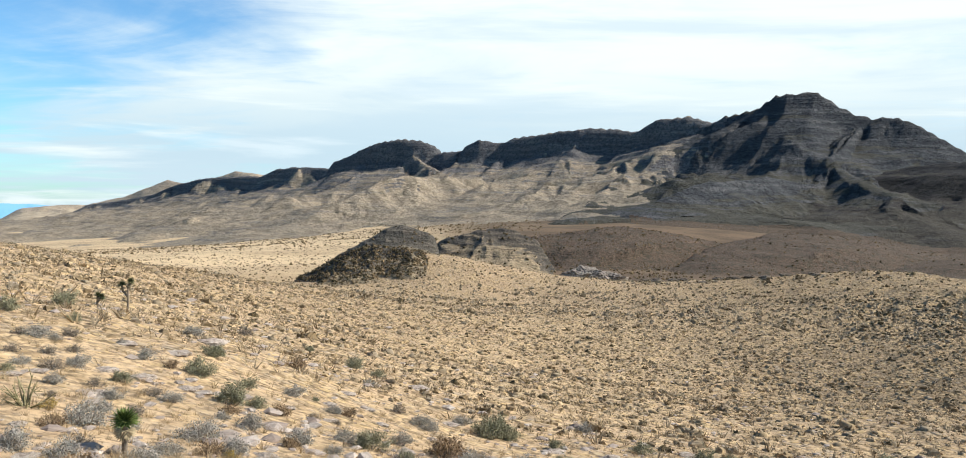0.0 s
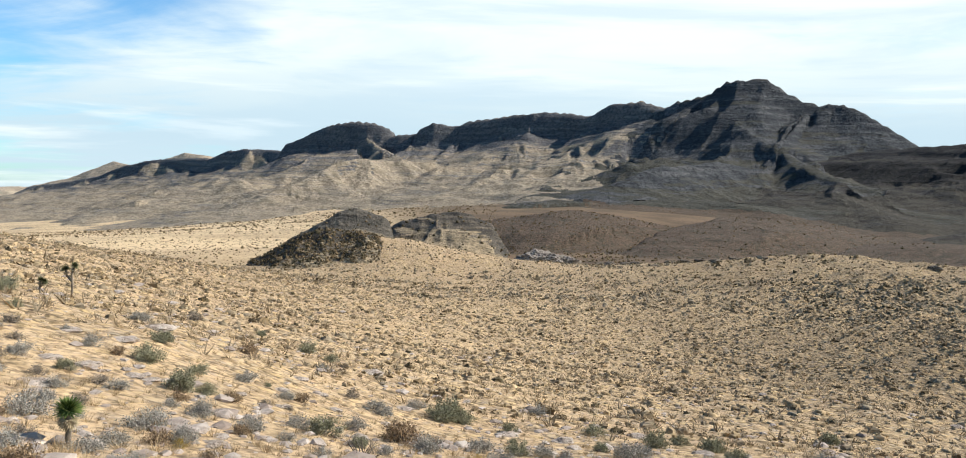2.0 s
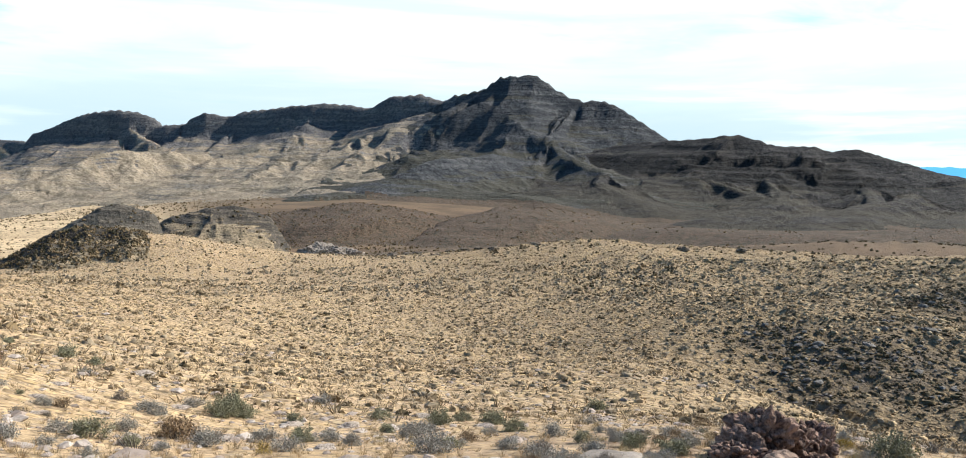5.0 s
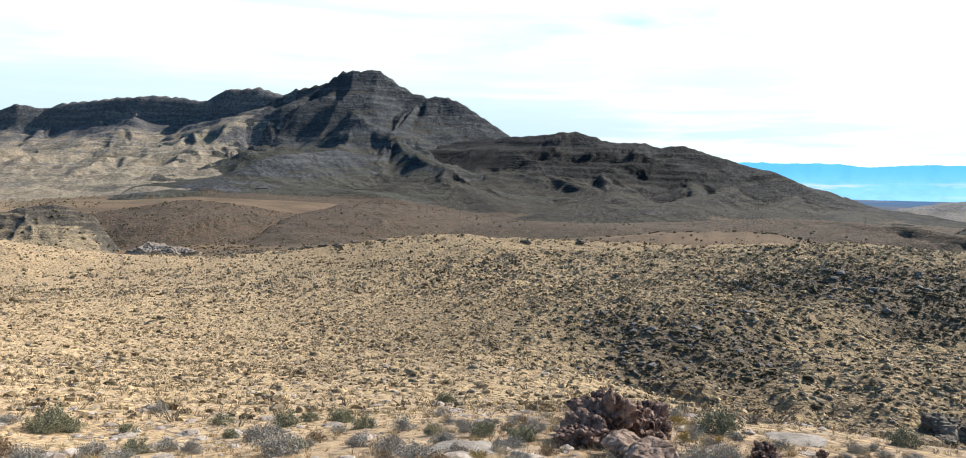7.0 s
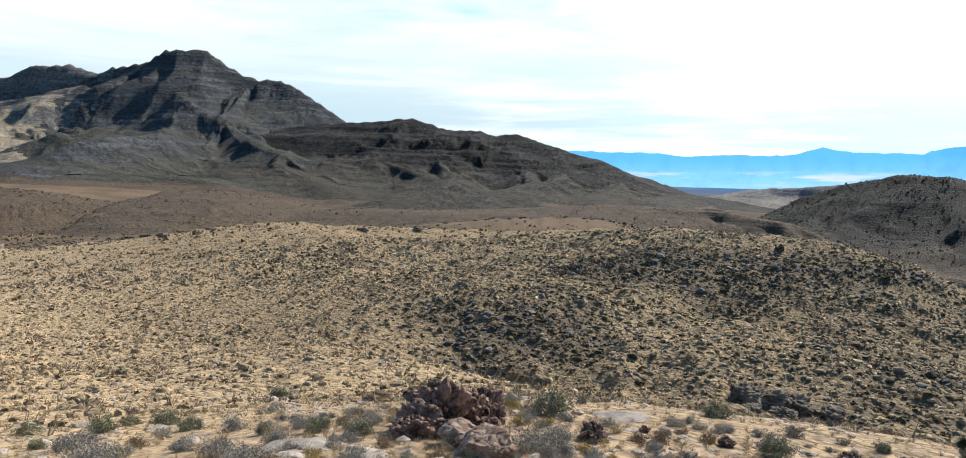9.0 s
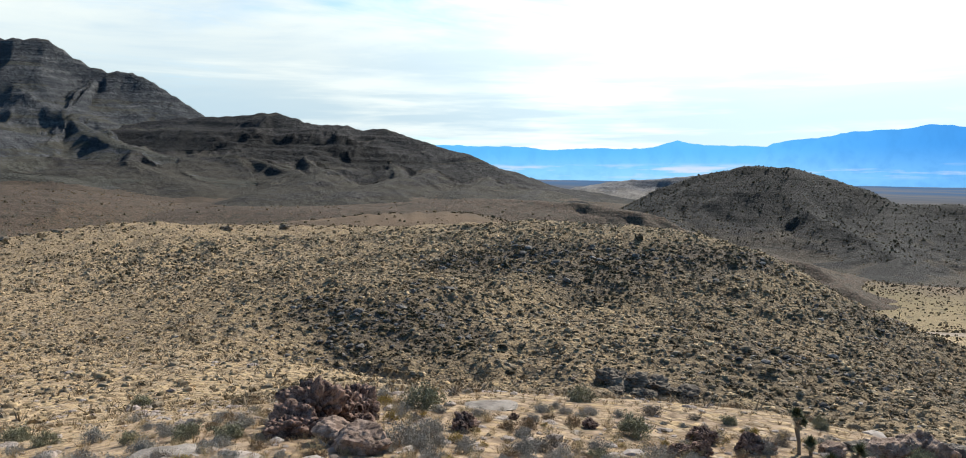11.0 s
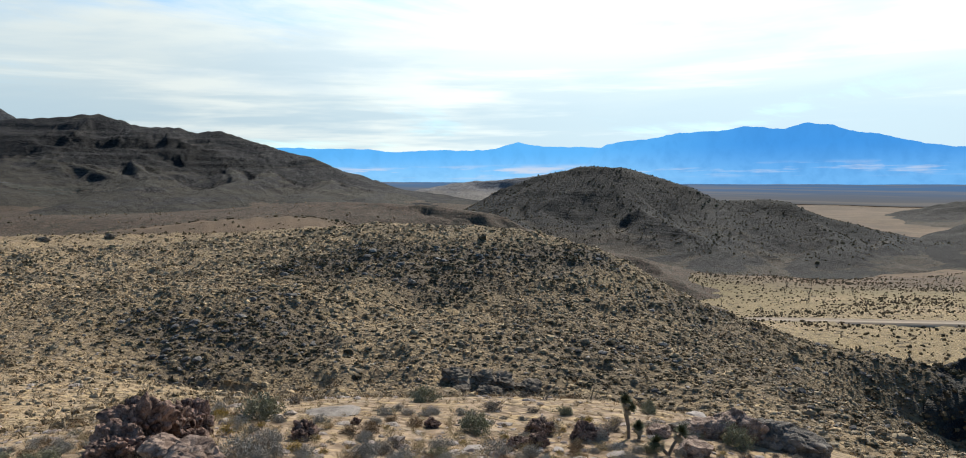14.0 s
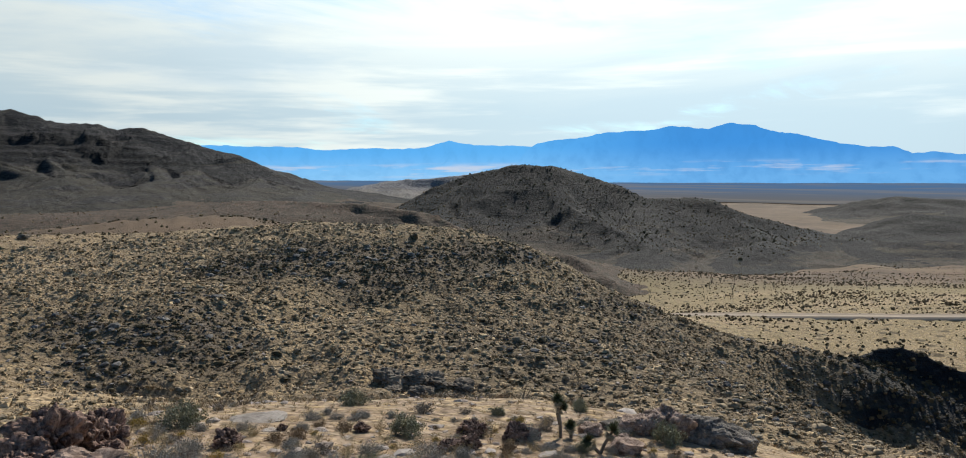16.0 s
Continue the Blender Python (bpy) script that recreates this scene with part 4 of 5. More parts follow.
def make_valley():
    """The floor of the far valley, self-lit, with haze painted into its colour."""
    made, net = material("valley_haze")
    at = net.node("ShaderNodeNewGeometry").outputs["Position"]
    # painted haze: the colour turns bluer with distance
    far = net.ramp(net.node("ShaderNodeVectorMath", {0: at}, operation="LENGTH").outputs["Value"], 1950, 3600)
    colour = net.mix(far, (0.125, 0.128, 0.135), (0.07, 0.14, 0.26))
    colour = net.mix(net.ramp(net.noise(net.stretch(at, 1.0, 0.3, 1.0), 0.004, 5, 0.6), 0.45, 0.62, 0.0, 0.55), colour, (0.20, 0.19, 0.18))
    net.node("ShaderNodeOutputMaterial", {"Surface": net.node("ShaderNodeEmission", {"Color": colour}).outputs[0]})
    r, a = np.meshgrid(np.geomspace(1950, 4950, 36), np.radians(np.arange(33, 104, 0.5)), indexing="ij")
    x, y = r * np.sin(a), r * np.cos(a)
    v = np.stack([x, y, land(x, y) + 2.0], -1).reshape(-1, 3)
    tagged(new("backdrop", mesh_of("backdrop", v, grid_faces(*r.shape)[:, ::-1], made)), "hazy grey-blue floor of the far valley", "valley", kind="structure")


make_valley()

# ---------------------------------------------------------------- plants and stones in great number
CHANCE = np.random.default_rng(7)


def clump(seed=0, cut=-0.35):
    """A small rough lump of twenty faces, cut off below."""
    rng = np.random.default_rng(seed)
    bm = bmesh.new()
    bmesh.ops.create_icosphere(bm, subdivisions=1, radius=1.0)
    turn = Euler(rng.uniform(0, 6.28, 3)).to_matrix()
    verts = np.array([turn @ v.co for v in bm.verts]) * rng.uniform(0.65, 1.2, (len(bm.verts), 1))
    faces = np.array([[v.index for v in f.verts] for f in bm.faces])
    bm.free()
    verts[:, 2] = np.maximum(verts[:, 2], cut) * 0.8 + 0.2
    return verts, faces


def mound(seed=0, sides=4):
    """A squat rough dome of a dozen faces."""
    rng = np.random.default_rng(seed)
    verts = [(rng.normal() * 0.2, rng.normal() * 0.2, rng.uniform(0.75, 1.05))]
    for out, up in ((0.85, 0.55), (1.0, -0.15)):
        for k in range(sides):
            a, f = 2 * math.pi * (k + rng.uniform(-0.3, 0.3)) / sides, rng.uniform(0.7, 1.2)
            verts.append((math.cos(a) * out * f, math.sin(a) * out * f, up * rng.uniform(0.7, 1.3)))
    faces = []
    for k in range(sides):
        a, b = 1 + k, 1 + (k + 1) % sides
        faces += [(0, a, b), (a, a + sides, b + sides), (a, b + sides, b)]
    return np.array(verts), np.array(faces)


def tuft(leaves, size, seed, flat=0.75, core=True):
    """A dome of loose leaf tips round a small core."""
    rng = np.random.default_rng(seed)
    verts, faces = [], []
    for _ in range(leaves):
        a, e = rng.uniform(0, 2 * math.pi), math.asin(rng.uniform(0.02, 1) ** 0.8)
        out = np.array([math.cos(a) * math.cos(e), math.sin(a) * math.cos(e), math.sin(e) * flat])
        place = out * rng.uniform(0.45, 1.0)
        side = np.cross(out, rng.normal(size=3))
        side /= np.linalg.norm(side) + 1e-6
        way = out * 0.5 + rng.normal(size=3) * 0.6 + np.array([0, 0, 0.2])
        way /= np.linalg.norm(way)
        n, s = len(verts), size * rng.uniform(0.6, 1.3)
        verts += [place - side * s * 0.5, place + side * s * 0.5, place + way * s * 0.8]
        faces.append((n, n + 1, n + 2))
    verts, faces = np.array(verts), np.array(faces)
    if core:
        cv, cf = mound(seed)
        faces = np.concatenate([faces, cf + len(verts)])
        verts = np.concatenate([verts, cv * (0.72, 0.72, 0.7)])
    return verts, faces


def blades(count, seed, lean=0.5, width=0.05):
    """Thin upright grass blades."""
    rng = np.random.default_rng(seed)
    verts, faces = [], []
    for _ in range(count):
        a, out = rng.uniform(0, 2 * math.pi), rng.uniform(0, 0.35)
        foot = np.array([math.cos(a) * out, math.sin(a) * out, -0.05])
        tip = foot + np.array([math.cos(a) * lean * rng.uniform(0.2, 1.4), math.sin(a) * lean * rng.uniform(0.2, 1.4), rng.uniform(0.6, 1.1)])
        side = np.array([-math.sin(a + rng.normal() * 0.8), math.cos(a + rng.normal() * 0.8), 0]) * width
        n = len(verts)
        verts += [foot - side, foot + side, tip]
        faces.append((n, n + 1, n + 2))
    return np.array(verts), np.array(faces)


def sown(name, label, category, shapes, places, wide, tall, mat, hue=None, soft=False):
    """One mesh of many small things of the given shapes at the given places."""
    n = len(places)
    pick, turn = CHANCE.integers(0, len(shapes), n), CHANCE.uniform(0, 2 * math.pi, n)
    verts, faces, hues, total = [], [], [], 0
    for k, (v, f) in enumerate(shapes):
        idx = np.where(pick == k)[0]
        if not len(idx):
            continue
        c, s = np.cos(turn[idx])[:, None], np.sin(turn[idx])[:, None]
        x = (v[None, :, 0] * c - v[None, :, 1] * s) * wide[idx][:, None] + places[idx, 0][:, None]
        y = (v[None, :, 0] * s + v[None, :, 1] * c) * wide[idx][:, None] + places[idx, 1][:, None]
        z = v[None, :, 2] * tall[idx][:, None] + places[idx, 2][:, None]
        verts.append(np.stack([x, y, z], -1).reshape(-1, 3))
        faces.append((f[None] + (np.arange(len(idx)) * len(v))[:, None, None] + total).reshape(-1, 3))
        total += len(idx) * len(v)
        if hue is not None:
            hues.append(np.repeat(hue[idx], len(v)))
    values = {"hue": np.concatenate(hues)} if hue is not None else None
    me = mesh_of(name, np.concatenate(verts), np.concatenate(faces), mat, soft, values)
    return tagged(new(name, me), label, category, kind="stuff")


def ring_places(n, near, far, low=-43.0, high=94.0, power=1.0):
    """Places spread evenly over a ring of the land."""
    r = np.sqrt(CHANCE.uniform(near**2, far**2, n)) if power == 1.0 else near * (far / near) ** CHANCE.uniform(0, 1, n)
    a = np.radians(CHANCE.uniform(low, high, n))
    return r * np.sin(a), r * np.cos(a)


def on_land(x, y):
    return np.stack([x, y, land(x, y)], -1)


def growth(x, y):
    """How thickly shrubs stand: clumps, bare sand, and more of them on the far bank."""
    clumps = rough(x / 9, y / 9, 3, 61)
    bank = smooth(x + 0.05 * y, 30, 62)
    return np.clip((clumps - 0.30) * 2.0, 0.25, 1) * (0.60 + 0.35 * smooth(x, -8, 14) - 0.4 * bank) + 0.6 * stoniness(x, y)


def hues(x, y, n):
    """The mix of plants: dark olive, brown, grey, straw."""
    h = CHANCE.choice([0.05, 0.25, 0.42, 0.58, 0.72, 0.9], n, p=[0.09, 0.15, 0.22, 0.24, 0.20, 0.10]) + CHANCE.uniform(-0.05, 0.08, n)
    return np.clip(h - 0.40 * stoniness(x, y) + 0.14 - 0.24 * smooth(x + 0.05 * y, 26, 52), 0, 1)


CLUMPS = [clump(k) for k in range(10)]
TUFTS = [tuft(16, 0.42, 100 + k) for k in range(8)]
DOTS = [mound(170 + k, 3) for k in range(8)]
FAR_TUFTS = [tuft(4, 0.7, 130 + k) for k in range(8)]
MOUNDS = [tuft(4, 0.6, 150 + k, 0.6) for k in range(8)]


def sow_slopes():
    # from about thirty to a hundred and ten metres: leafy tufts
    x, y = ring_places(34000, 30, 112)
    keep = CHANCE.uniform(0, 1, len(x)) < growth(x, y)
    x, y = x[keep], y[keep]
    size = CHANCE.gamma(2.0, 0.062, len(x)) + 0.07
    sown("scrub", "low olive, brown and grey desert shrubs dotting the slopes", "shrubs", TUFTS, on_land(x, y), size, size * CHANCE.uniform(0.7, 1.15, len(x)), COVER, hues(x, y, len(x)))
    # farther off: rough clumps
    x, y = ring_places(56000, 110, 208)
    keep = CHANCE.uniform(0, 1, len(x)) < growth(x, y)
    x, y = x[keep], y[keep]
    size = CHANCE.gamma(2.2, 0.075, len(x)) + 0.10
    sown("far_scrub", "small dark desert shrubs on the far slopes", "shrubs", FAR_TUFTS, on_land(x, y), size, size * CHANCE.uniform(0.8, 1.3, len(x)), COVER, np.minimum(hues(x, y, len(x)), 0.72))
    # cushions of dry growth that cover the slopes
    x, y = ring_places(46000, 42, 150)
    keep = CHANCE.uniform(0, 1, len(x)) < 0.3 + 0.7 * smooth(x + 0.05 * y, 26, 52)
    x, y = x[keep], y[keep]
    size = CHANCE.gamma(3.0, 0.05, len(x)) + 0.07
    bank = smooth(x + 0.05 * y, 30, 62)
    tint = np.where(CHANCE.uniform(0, 1, len(x)) < np.clip(0.12 + 0.10 * bank + 0.8 * stoniness(x, y) + 0.9 * (rough(x / 13, y / 13, 3, 64) - 0.5) * bank, 0.05, 0.95), CHANCE.uniform(0.0, 0.22, len(x)), CHANCE.uniform(0.55, 1.0, len(x)))
    sown("dry_cushions", "dry tan, grey and brown cushion plants on the slopes", "shrubs", MOUNDS, on_land(x, y), size * (1.15 + 0.4 * bank), size * 0.85, COVER, tint, True)
    # dry grass between the shrubs
    x, y = ring_places(30000, 28, 125, power=1.0)
    size = CHANCE.gamma(3.0, 0.05, len(x)) + 0.07
    sown("dry_grass", "straw and tan dry grass tufts between shrubs", "grass", [blades(7, 340 + k, 0.7) for k in range(6)], on_land(x, y), size * 1.5, size, COVER, CHANCE.uniform(0.5, 0.86, len(x)))
    x, y = ring_places(9000, 120, 205)
    size = CHANCE.gamma(3.0, 0.06, len(x)) + 0.08
    sown("dry_grass", "tan dry grass on the far slopes", "grass", [blades(4, 360 + k, 0.8) for k in range(6)], on_land(x, y), size * 2.5, size * 1.4, COVER, CHANCE.uniform(0.45, 1.0, len(x)))
    # the eastern plain
    x, y = CHANCE.uniform(190, 560, 52000), CHANCE.uniform(-130, 260, 52000)
    keep = (np.hypot(x, y) > 200) & (CHANCE.uniform(0, 1, 52000) < np.clip((rough(x / 14, y / 60, 3, 66) - 0.28) * 2.0, 0.15, 1)) & (abs(x - road_x(y)) > 5)
    x, y = x[keep], y[keep]
    size = np.minimum(CHANCE.gamma(2.0, 0.11, len(x)) + 0.12, 0.9)
    sown("plain_scrub", "dark creosote shrubs on the tan plain by the road", "shrubs", DOTS, on_land(x, y), size, size * 1.1, COVER, np.clip(CHANCE.uniform(0.0, 0.3, len(x)), 0, 1))
    # the benches below the mountains
    x, y = ring_places(5500, 215, 760, -6, 62)
    size = CHANCE.gamma(4.0, 0.11, len(x)) + 0.2
    sown("plain_scrub", "dark shrubs scattered on the brown benches", "shrubs", MOUNDS, on_land(x, y), size, size * 1.1, COVER, CHANCE.uniform(0.05, 0.4, len(x)))
    # the western plain
    x, y = ring_places(3600, 245, 560, -40, 6)
    x2, y2 = ring_places(5200, 560, 1350, -46, -4)
    x, y = np.r_[x, x2], np.r_[y, y2]
    size = (CHANCE.gamma(3.0, 0.12, len(x)) + 0.12) * (1 + smooth(np.hypot(x, y), 500, 900))
    sown("plain_scrub", "scattered dark shrubs on the pale western plain", "shrubs", MOUNDS, on_land(x, y), size, size * 1.2, COVER, CHANCE.uniform(0.25, 0.68, len(x)))


def road_x(y):
    return 291.0 - 0.178 * y


def sow_hill(hill_mesh, n, label, low, high, size=0.5, shapes=None, above=-0.2):
    """Shrubs over a hill's own surface."""
    verts, faces = hill_mesh
    mid = verts[faces].mean(1)
    area = np.linalg.norm(np.cross(verts[faces[:, 1]] - verts[faces[:, 0]], verts[faces[:, 3]] - verts[faces[:, 0]]), axis=1)
    area = area * smooth(mid[:, 2] - land(mid[:, 0], mid[:, 1]), above, above * 5 + 1.5)
    pick = CHANCE.choice(len(faces), n, p=area / area.sum())
    a, b = CHANCE.uniform(0, 1, (2, n, 1))
    q = verts[faces[pick]]
    places = (q[:, 0] * (1 - a) + q[:, 1] * a) * (1 - b) + (q[:, 3] * (1 - a) + q[:, 2] * a) * b
    s = CHANCE.gamma(5.0, size / 5, n) + 0.1
    sown("hill_scrub", label, "shrubs", shapes or CLUMPS, places, s, s * 1.2, COVER, CHANCE.uniform(low, high, n))


def sow_stones():
    x, y = ring_places(8000, 9, 90, power=2.0)
    size = CHANCE.gamma(1.8, 0.045, len(x)) + 0.025
    keep = CHANCE.uniform(0, 1, len(x)) < np.clip((rough(x / 6, y / 6, 3, 71) - 0.35) * 3, 0.1, 1)
    x, y, size = x[keep], y[keep], size[keep]
    sown("stones", "pale pinkish-grey loose stones lying on sand", "stones", CLUMPS, on_land(x, y), size, size * 0.5, PALE_STONE)
    x, y = ring_places(16000, 40, 160, 20, 94)
    keep = CHANCE.uniform(0, 1, len(x)) < stoniness(x, y) * 1.2 * np.clip((rough(x / 7, y / 7, 3, 77) - 0.35) * 3, 0, 1)
    x, y = x[keep], y[keep]
    size = CHANCE.gamma(2.0, 0.085, len(x)) + 0.07
    sown("boulders", "dark weathered boulders crowding the stony slope", "boulders", CLUMPS, on_land(x, y), size, size * 0.75, DARK_BOULDER)


def make_stone_mat(name, a, b):
    made, net = material(name)
    geo = net.node("ShaderNodeNewGeometry")
    colour = net.mix(geo.outputs["Random Per Island"], a, b)
    colour = net.mix(net.ramp(net.noise(geo.outputs["Position"], 5.0, 5, 0.65), 0.4, 0.7, 0.0, 0.6), colour, tuple(c * 0.5 for c in a))
    principled(net, colour, 0.93)
    return made


PALE_STONE = make_stone_mat("pale_stone", (0.28, 0.22, 0.18), (0.50, 0.43, 0.37))
DARK_BOULDER = make_stone_mat("dark_boulder", (0.075, 0.070, 0.064), (0.24, 0.215, 0.19))
sow_slopes()
sow_stones()
sow_hill(KNOLL, 2200, "dark shrubs and stones on the knoll", 0.0, 0.45, 0.26, FAR_TUFTS)
sow_hill(KNOLL_2, 300, "dark shrubs on a rocky knoll", 0.0, 0.4, 0.4)
sow_hill(KNOLL_3, 300, "dark shrubs on a low hill", 0.0, 0.4, 0.4)
for verts_faces in RED:
    sow_hill(verts_faces, 2000, "dark shrubs dotting the red-brown hill", 0.1, 0.5, 0.42, MOUNDS)
sow_hill(KNOB, 900, "dark shrubs on the shaded knob", 0.0, 0.3, 0.34, TUFTS)
sow_hill(MASSIF["dome_hill"][0], 5000, "dark shrubs dotting the dome-shaped hill", 0.0, 0.25, 0.55, DOTS, 3.0)

x, y = ring_places(5000, 9, 42, power=2.0)
size = CHANCE.uniform(0.08, 0.23, len(x))
sown("dry_grass", "dry straw-coloured grass tufts on sand", "grass", [blades(26, 300 + k, 0.7, 0.022) for k in range(5)], on_land(x, y), size, size, COVER, CHANCE.uniform(0.78, 1.0, len(x)))

# ---------------------------------------------------------------- the road


def make_road():
    made, net = material("dirt_road")
    at = net.node("ShaderNodeNewGeometry").outputs["Position"]
    colour = net.mix(net.noise(at, 0.6, 5, 0.6), (0.29, 0.225, 0.16), (0.39, 0.31, 0.225))
    principled(net, colour, 0.95, net.noise(at, 3.0, 4), 0.4, 0.05)
    y = np.linspace(-160, 190, 160)
    cx = road_x(y)
    across = np.array([(-4.6, -0.6), (-3.4, 0.35), (-2.9, 0.38), (-2.4, 0.12), (0, 0.22), (2.4, 0.12), (2.9, 0.38), (3.4, 0.35), (4.6, -0.6)])
    level = np.convolve(np.pad(land(cx, y), 10, "edge"), np.ones(21) / 21, "valid") + 0.5
    v = np.stack([cx[:, None] + across[None, :, 0], np.repeat(y[:, None], len(across), 1), level[:, None] + across[None, :, 1]], -1).reshape(-1, 3)
    tagged(new("road", mesh_of("road", v, grid_faces(len(y), len(across))[:, ::-1], made)), "straight graded dirt road with low berms across the plain", "road", kind="structure")


make_road()

# ---------------------------------------------------------------- rocks near the eye


def boulder(seed, squash, rugged, detail=4, block=1.1):
    """A craggy boulder about one metre across: lumps, facets and pits."""
    bm = bmesh.new()
    bmesh.ops.create_icosphere(bm, subdivisions=detail, radius=0.5)
    shift = Vector((seed * 7.3, seed * 3.1, seed * 1.7))
    rng = np.random.default_rng(900 + seed)
    cuts = rng.normal(size=(15, 3))
    cuts /= np.linalg.norm(cuts, axis=1)[:, None]
    depth = rng.uniform(0.36, 0.52, 15)
    for v in bm.verts:
        d = v.co.normalized()
        p = d * block + shift
        lean = cuts @ np.array(d)
        flat = min(0.62, float((depth / np.maximum(lean, 0.06)).min()))
        w = p + noise.noise_vector(p * 2.0) * 0.12
        big, small = noise.voronoi(w * 2.3)[0], noise.voronoi(w * 5.5)[0]
        lumps = (0.45 - big[0]) * 0.17 + (0.45 - small[0]) * 0.085 - 0.05 * math.exp(-(big[1] - big[0]) * 9)
        v.co = d * (flat + noise.noise(p * 1.6) * 0.05 + (lumps + noise.noise(p * 16) * 0.010) * rugged)
        v.co.z *= squash
    me = bpy.data.meshes.new("boulder")
    bm.to_mesh(me)
    bm.free()
    return me


def lay_rock(name, me, mat, x, y, width, sink=0.3, turn=0.0, label="", category="rock", tall=1.0, group=""):
    me.materials.clear()
    me.materials.append(mat)
    ob = tagged(new(name, me), label, category, group)
    z = float(land(x, y))
    top = max(v.co.z for v in me.vertices)
    ob.matrix_world = Matrix.LocRotScale((x, y, z + width * tall * top * (1 - sink) * 0.6), Euler((0, 0, radians(turn))), (width, width, width * tall))
    return ob


PURPLE = "craggy purple-brown volcanic boulder on the sandy ledge"
for k, (x, y, width, tall, sink) in enumerate([(8.05, 14.9, 0.85, 0.85, 0.2), (8.5, 15.2, 1.0, 0.95, 0.2), (9.1, 15.6, 1.35, 1.1, 0.15), (10.0, 15.9, 1.2, 1.15, 0.15), (10.7, 16.3, 1.25, 1.15, 0.15), (9.6, 16.4, 1.2, 1.1, 0.1), (8.6, 14.6, 0.7, 0.8, 0.2), (10.2, 15.3, 0.6, 0.8, 0.2), (8.9, 14.9, 0.6, 0.7, 0.2)]):
    lay_rock("boulder", boulder(3 + k, 0.85, 1.0, 6 if width > 1.1 else 5), BREAK_ROCK, x, y, width, sink, 40 * k, PURPLE, "boulder", tall, "purple boulder pile")
for k, (x, y, width) in enumerate([(8.55, 13.5, 1.05), (8.4, 12.5, 1.1), (19.8, 7.5, 0.9), (22.3, 8.3, 1.0), (21.1, 9.1, 0.7), (20.5, 7.9, 0.6)]):
    lay_rock("boulder", boulder(12 + k, 0.62, 0.45, 5), PINK_ROCK, x, y, width, 0.35, 65 * k, "smooth pinkish-tan boulder half sunk in sand", "boulder", 1.0, "pink boulders")
for k, (x, y, width) in enumerate([(12.2, 13.9, 0.67), (14.8, 14.9, 0.32), (18.3, 11.3, 0.75), (16.8, 10.4, 0.6), (16.2, 10.6, 0.5), (18.7, 10.2, 0.75), (16.3, 13.5, 0.42), (19.2, 10, 0.49)]):
    lay_rock("rock", boulder(22 + k, 0.8, 1.1, 5), BREAK_ROCK, x, y, width, 0.25, 50 * k, "jagged dark red-brown rock on pale sand", "rock", 1.0, "dark rocks on the ledge")
lay_rock("rock_slab", boulder(41, 0.14, 0.2, 5), PALE_SLAB, 15.6, 16.9, 1.7, 0.9, 20, "flat pale grey rock slab at the ledge's edge", "rock", 1.0)
lay_rock("rock_slab", boulder(42, 0.16, 0.3, 5), PALE_SLAB, 5.6, 15.0, 1.3, 0.9, 70, "flat pale rock slab among shrubs", "rock", 1.0)
for k, (x, y, width, tall) in enumerate([(22.9, 8.0, 1.15, 0.9), (23.1, 7.4, 1.4, 1.0), (23.4, 6.8, 1.45, 0.9), (23.6, 6.2, 1.5, 0.75), (24.1, 7.2, 1.3, 0.9), (23.8, 5.7, 1.3, 0.6), (22.7, 8.5, 0.8, 0.6), (22.4, 8.9, 0.85, 0.5)]):
    lay_rock("outcrop", boulder(50 + k, 0.9, 0.42, 5), PINK_ROCK if k in (0, 1, 6) else GREY_ROCK, x, y, width, 0.45, 35 * k, "weathered grey and pink rock crag on the slope's lip", "outcrop", tall, "crag on the lip")
PALE_FLAT = [(-11.7, 14.8, 0.57), (-11.8, 15.8, 0.51), (-10.1, 15.2, 0.83), (-11, 18.4, 0.82), (-10, 18.7, 0.64), (-13.9, 27.8, 1.42), (-12.6, 23.2, 1), (-7.1, 10, 0.65), (-7.2, 9.4, 0.45), (-6.7, 11.4, 0.46), (-7.4, 12.1, 0.43), (-6.5, 17.6, 0.43), (-5.9, 14.2, 0.47), (-9.6, 14.4, 0.39), (-9.5, 19.3, 0.43), (-5.5, 12.9, 0.32), (-8, 20.5, 0.44), (-8, 23.7, 0.57), (-13.9, 22.4, 0.8), (-11.7, 18.1, 0.66), (-8.8, 11.3, 0.33), (-6.1, 23, 0.54), (-4.7, 23.4, 0.54), (-9.6, 18.8, 0.67), (-4.9, 27.5, 0.85), (-6.9, 20.5, 0.49), (-8.5, 27.2, 0.74), (-7.2, 25.4, 0.52), (-0.1, 17.7, 0.67), (0.6, 26.2, 1), (-5.6, 13.3, 0.44), (-1.2, 26.5, 0.81), (-7.6, 34.2, 1.17), (3.5, 30.2, 0.92), (5.1, 26.4, 0.74), (13.9, 10.7, 0.61), (23.4, 9, 0.76), (15.5, 14.2, 0.48), (15.3, 13.1, 0.37), (20.5, 11.2, 0.53), (21.4, 10.4, 0.47), (14.4, 10.4, 0.41), (10.6, 12.7, 0.38), (14.5, 15, 0.48)]
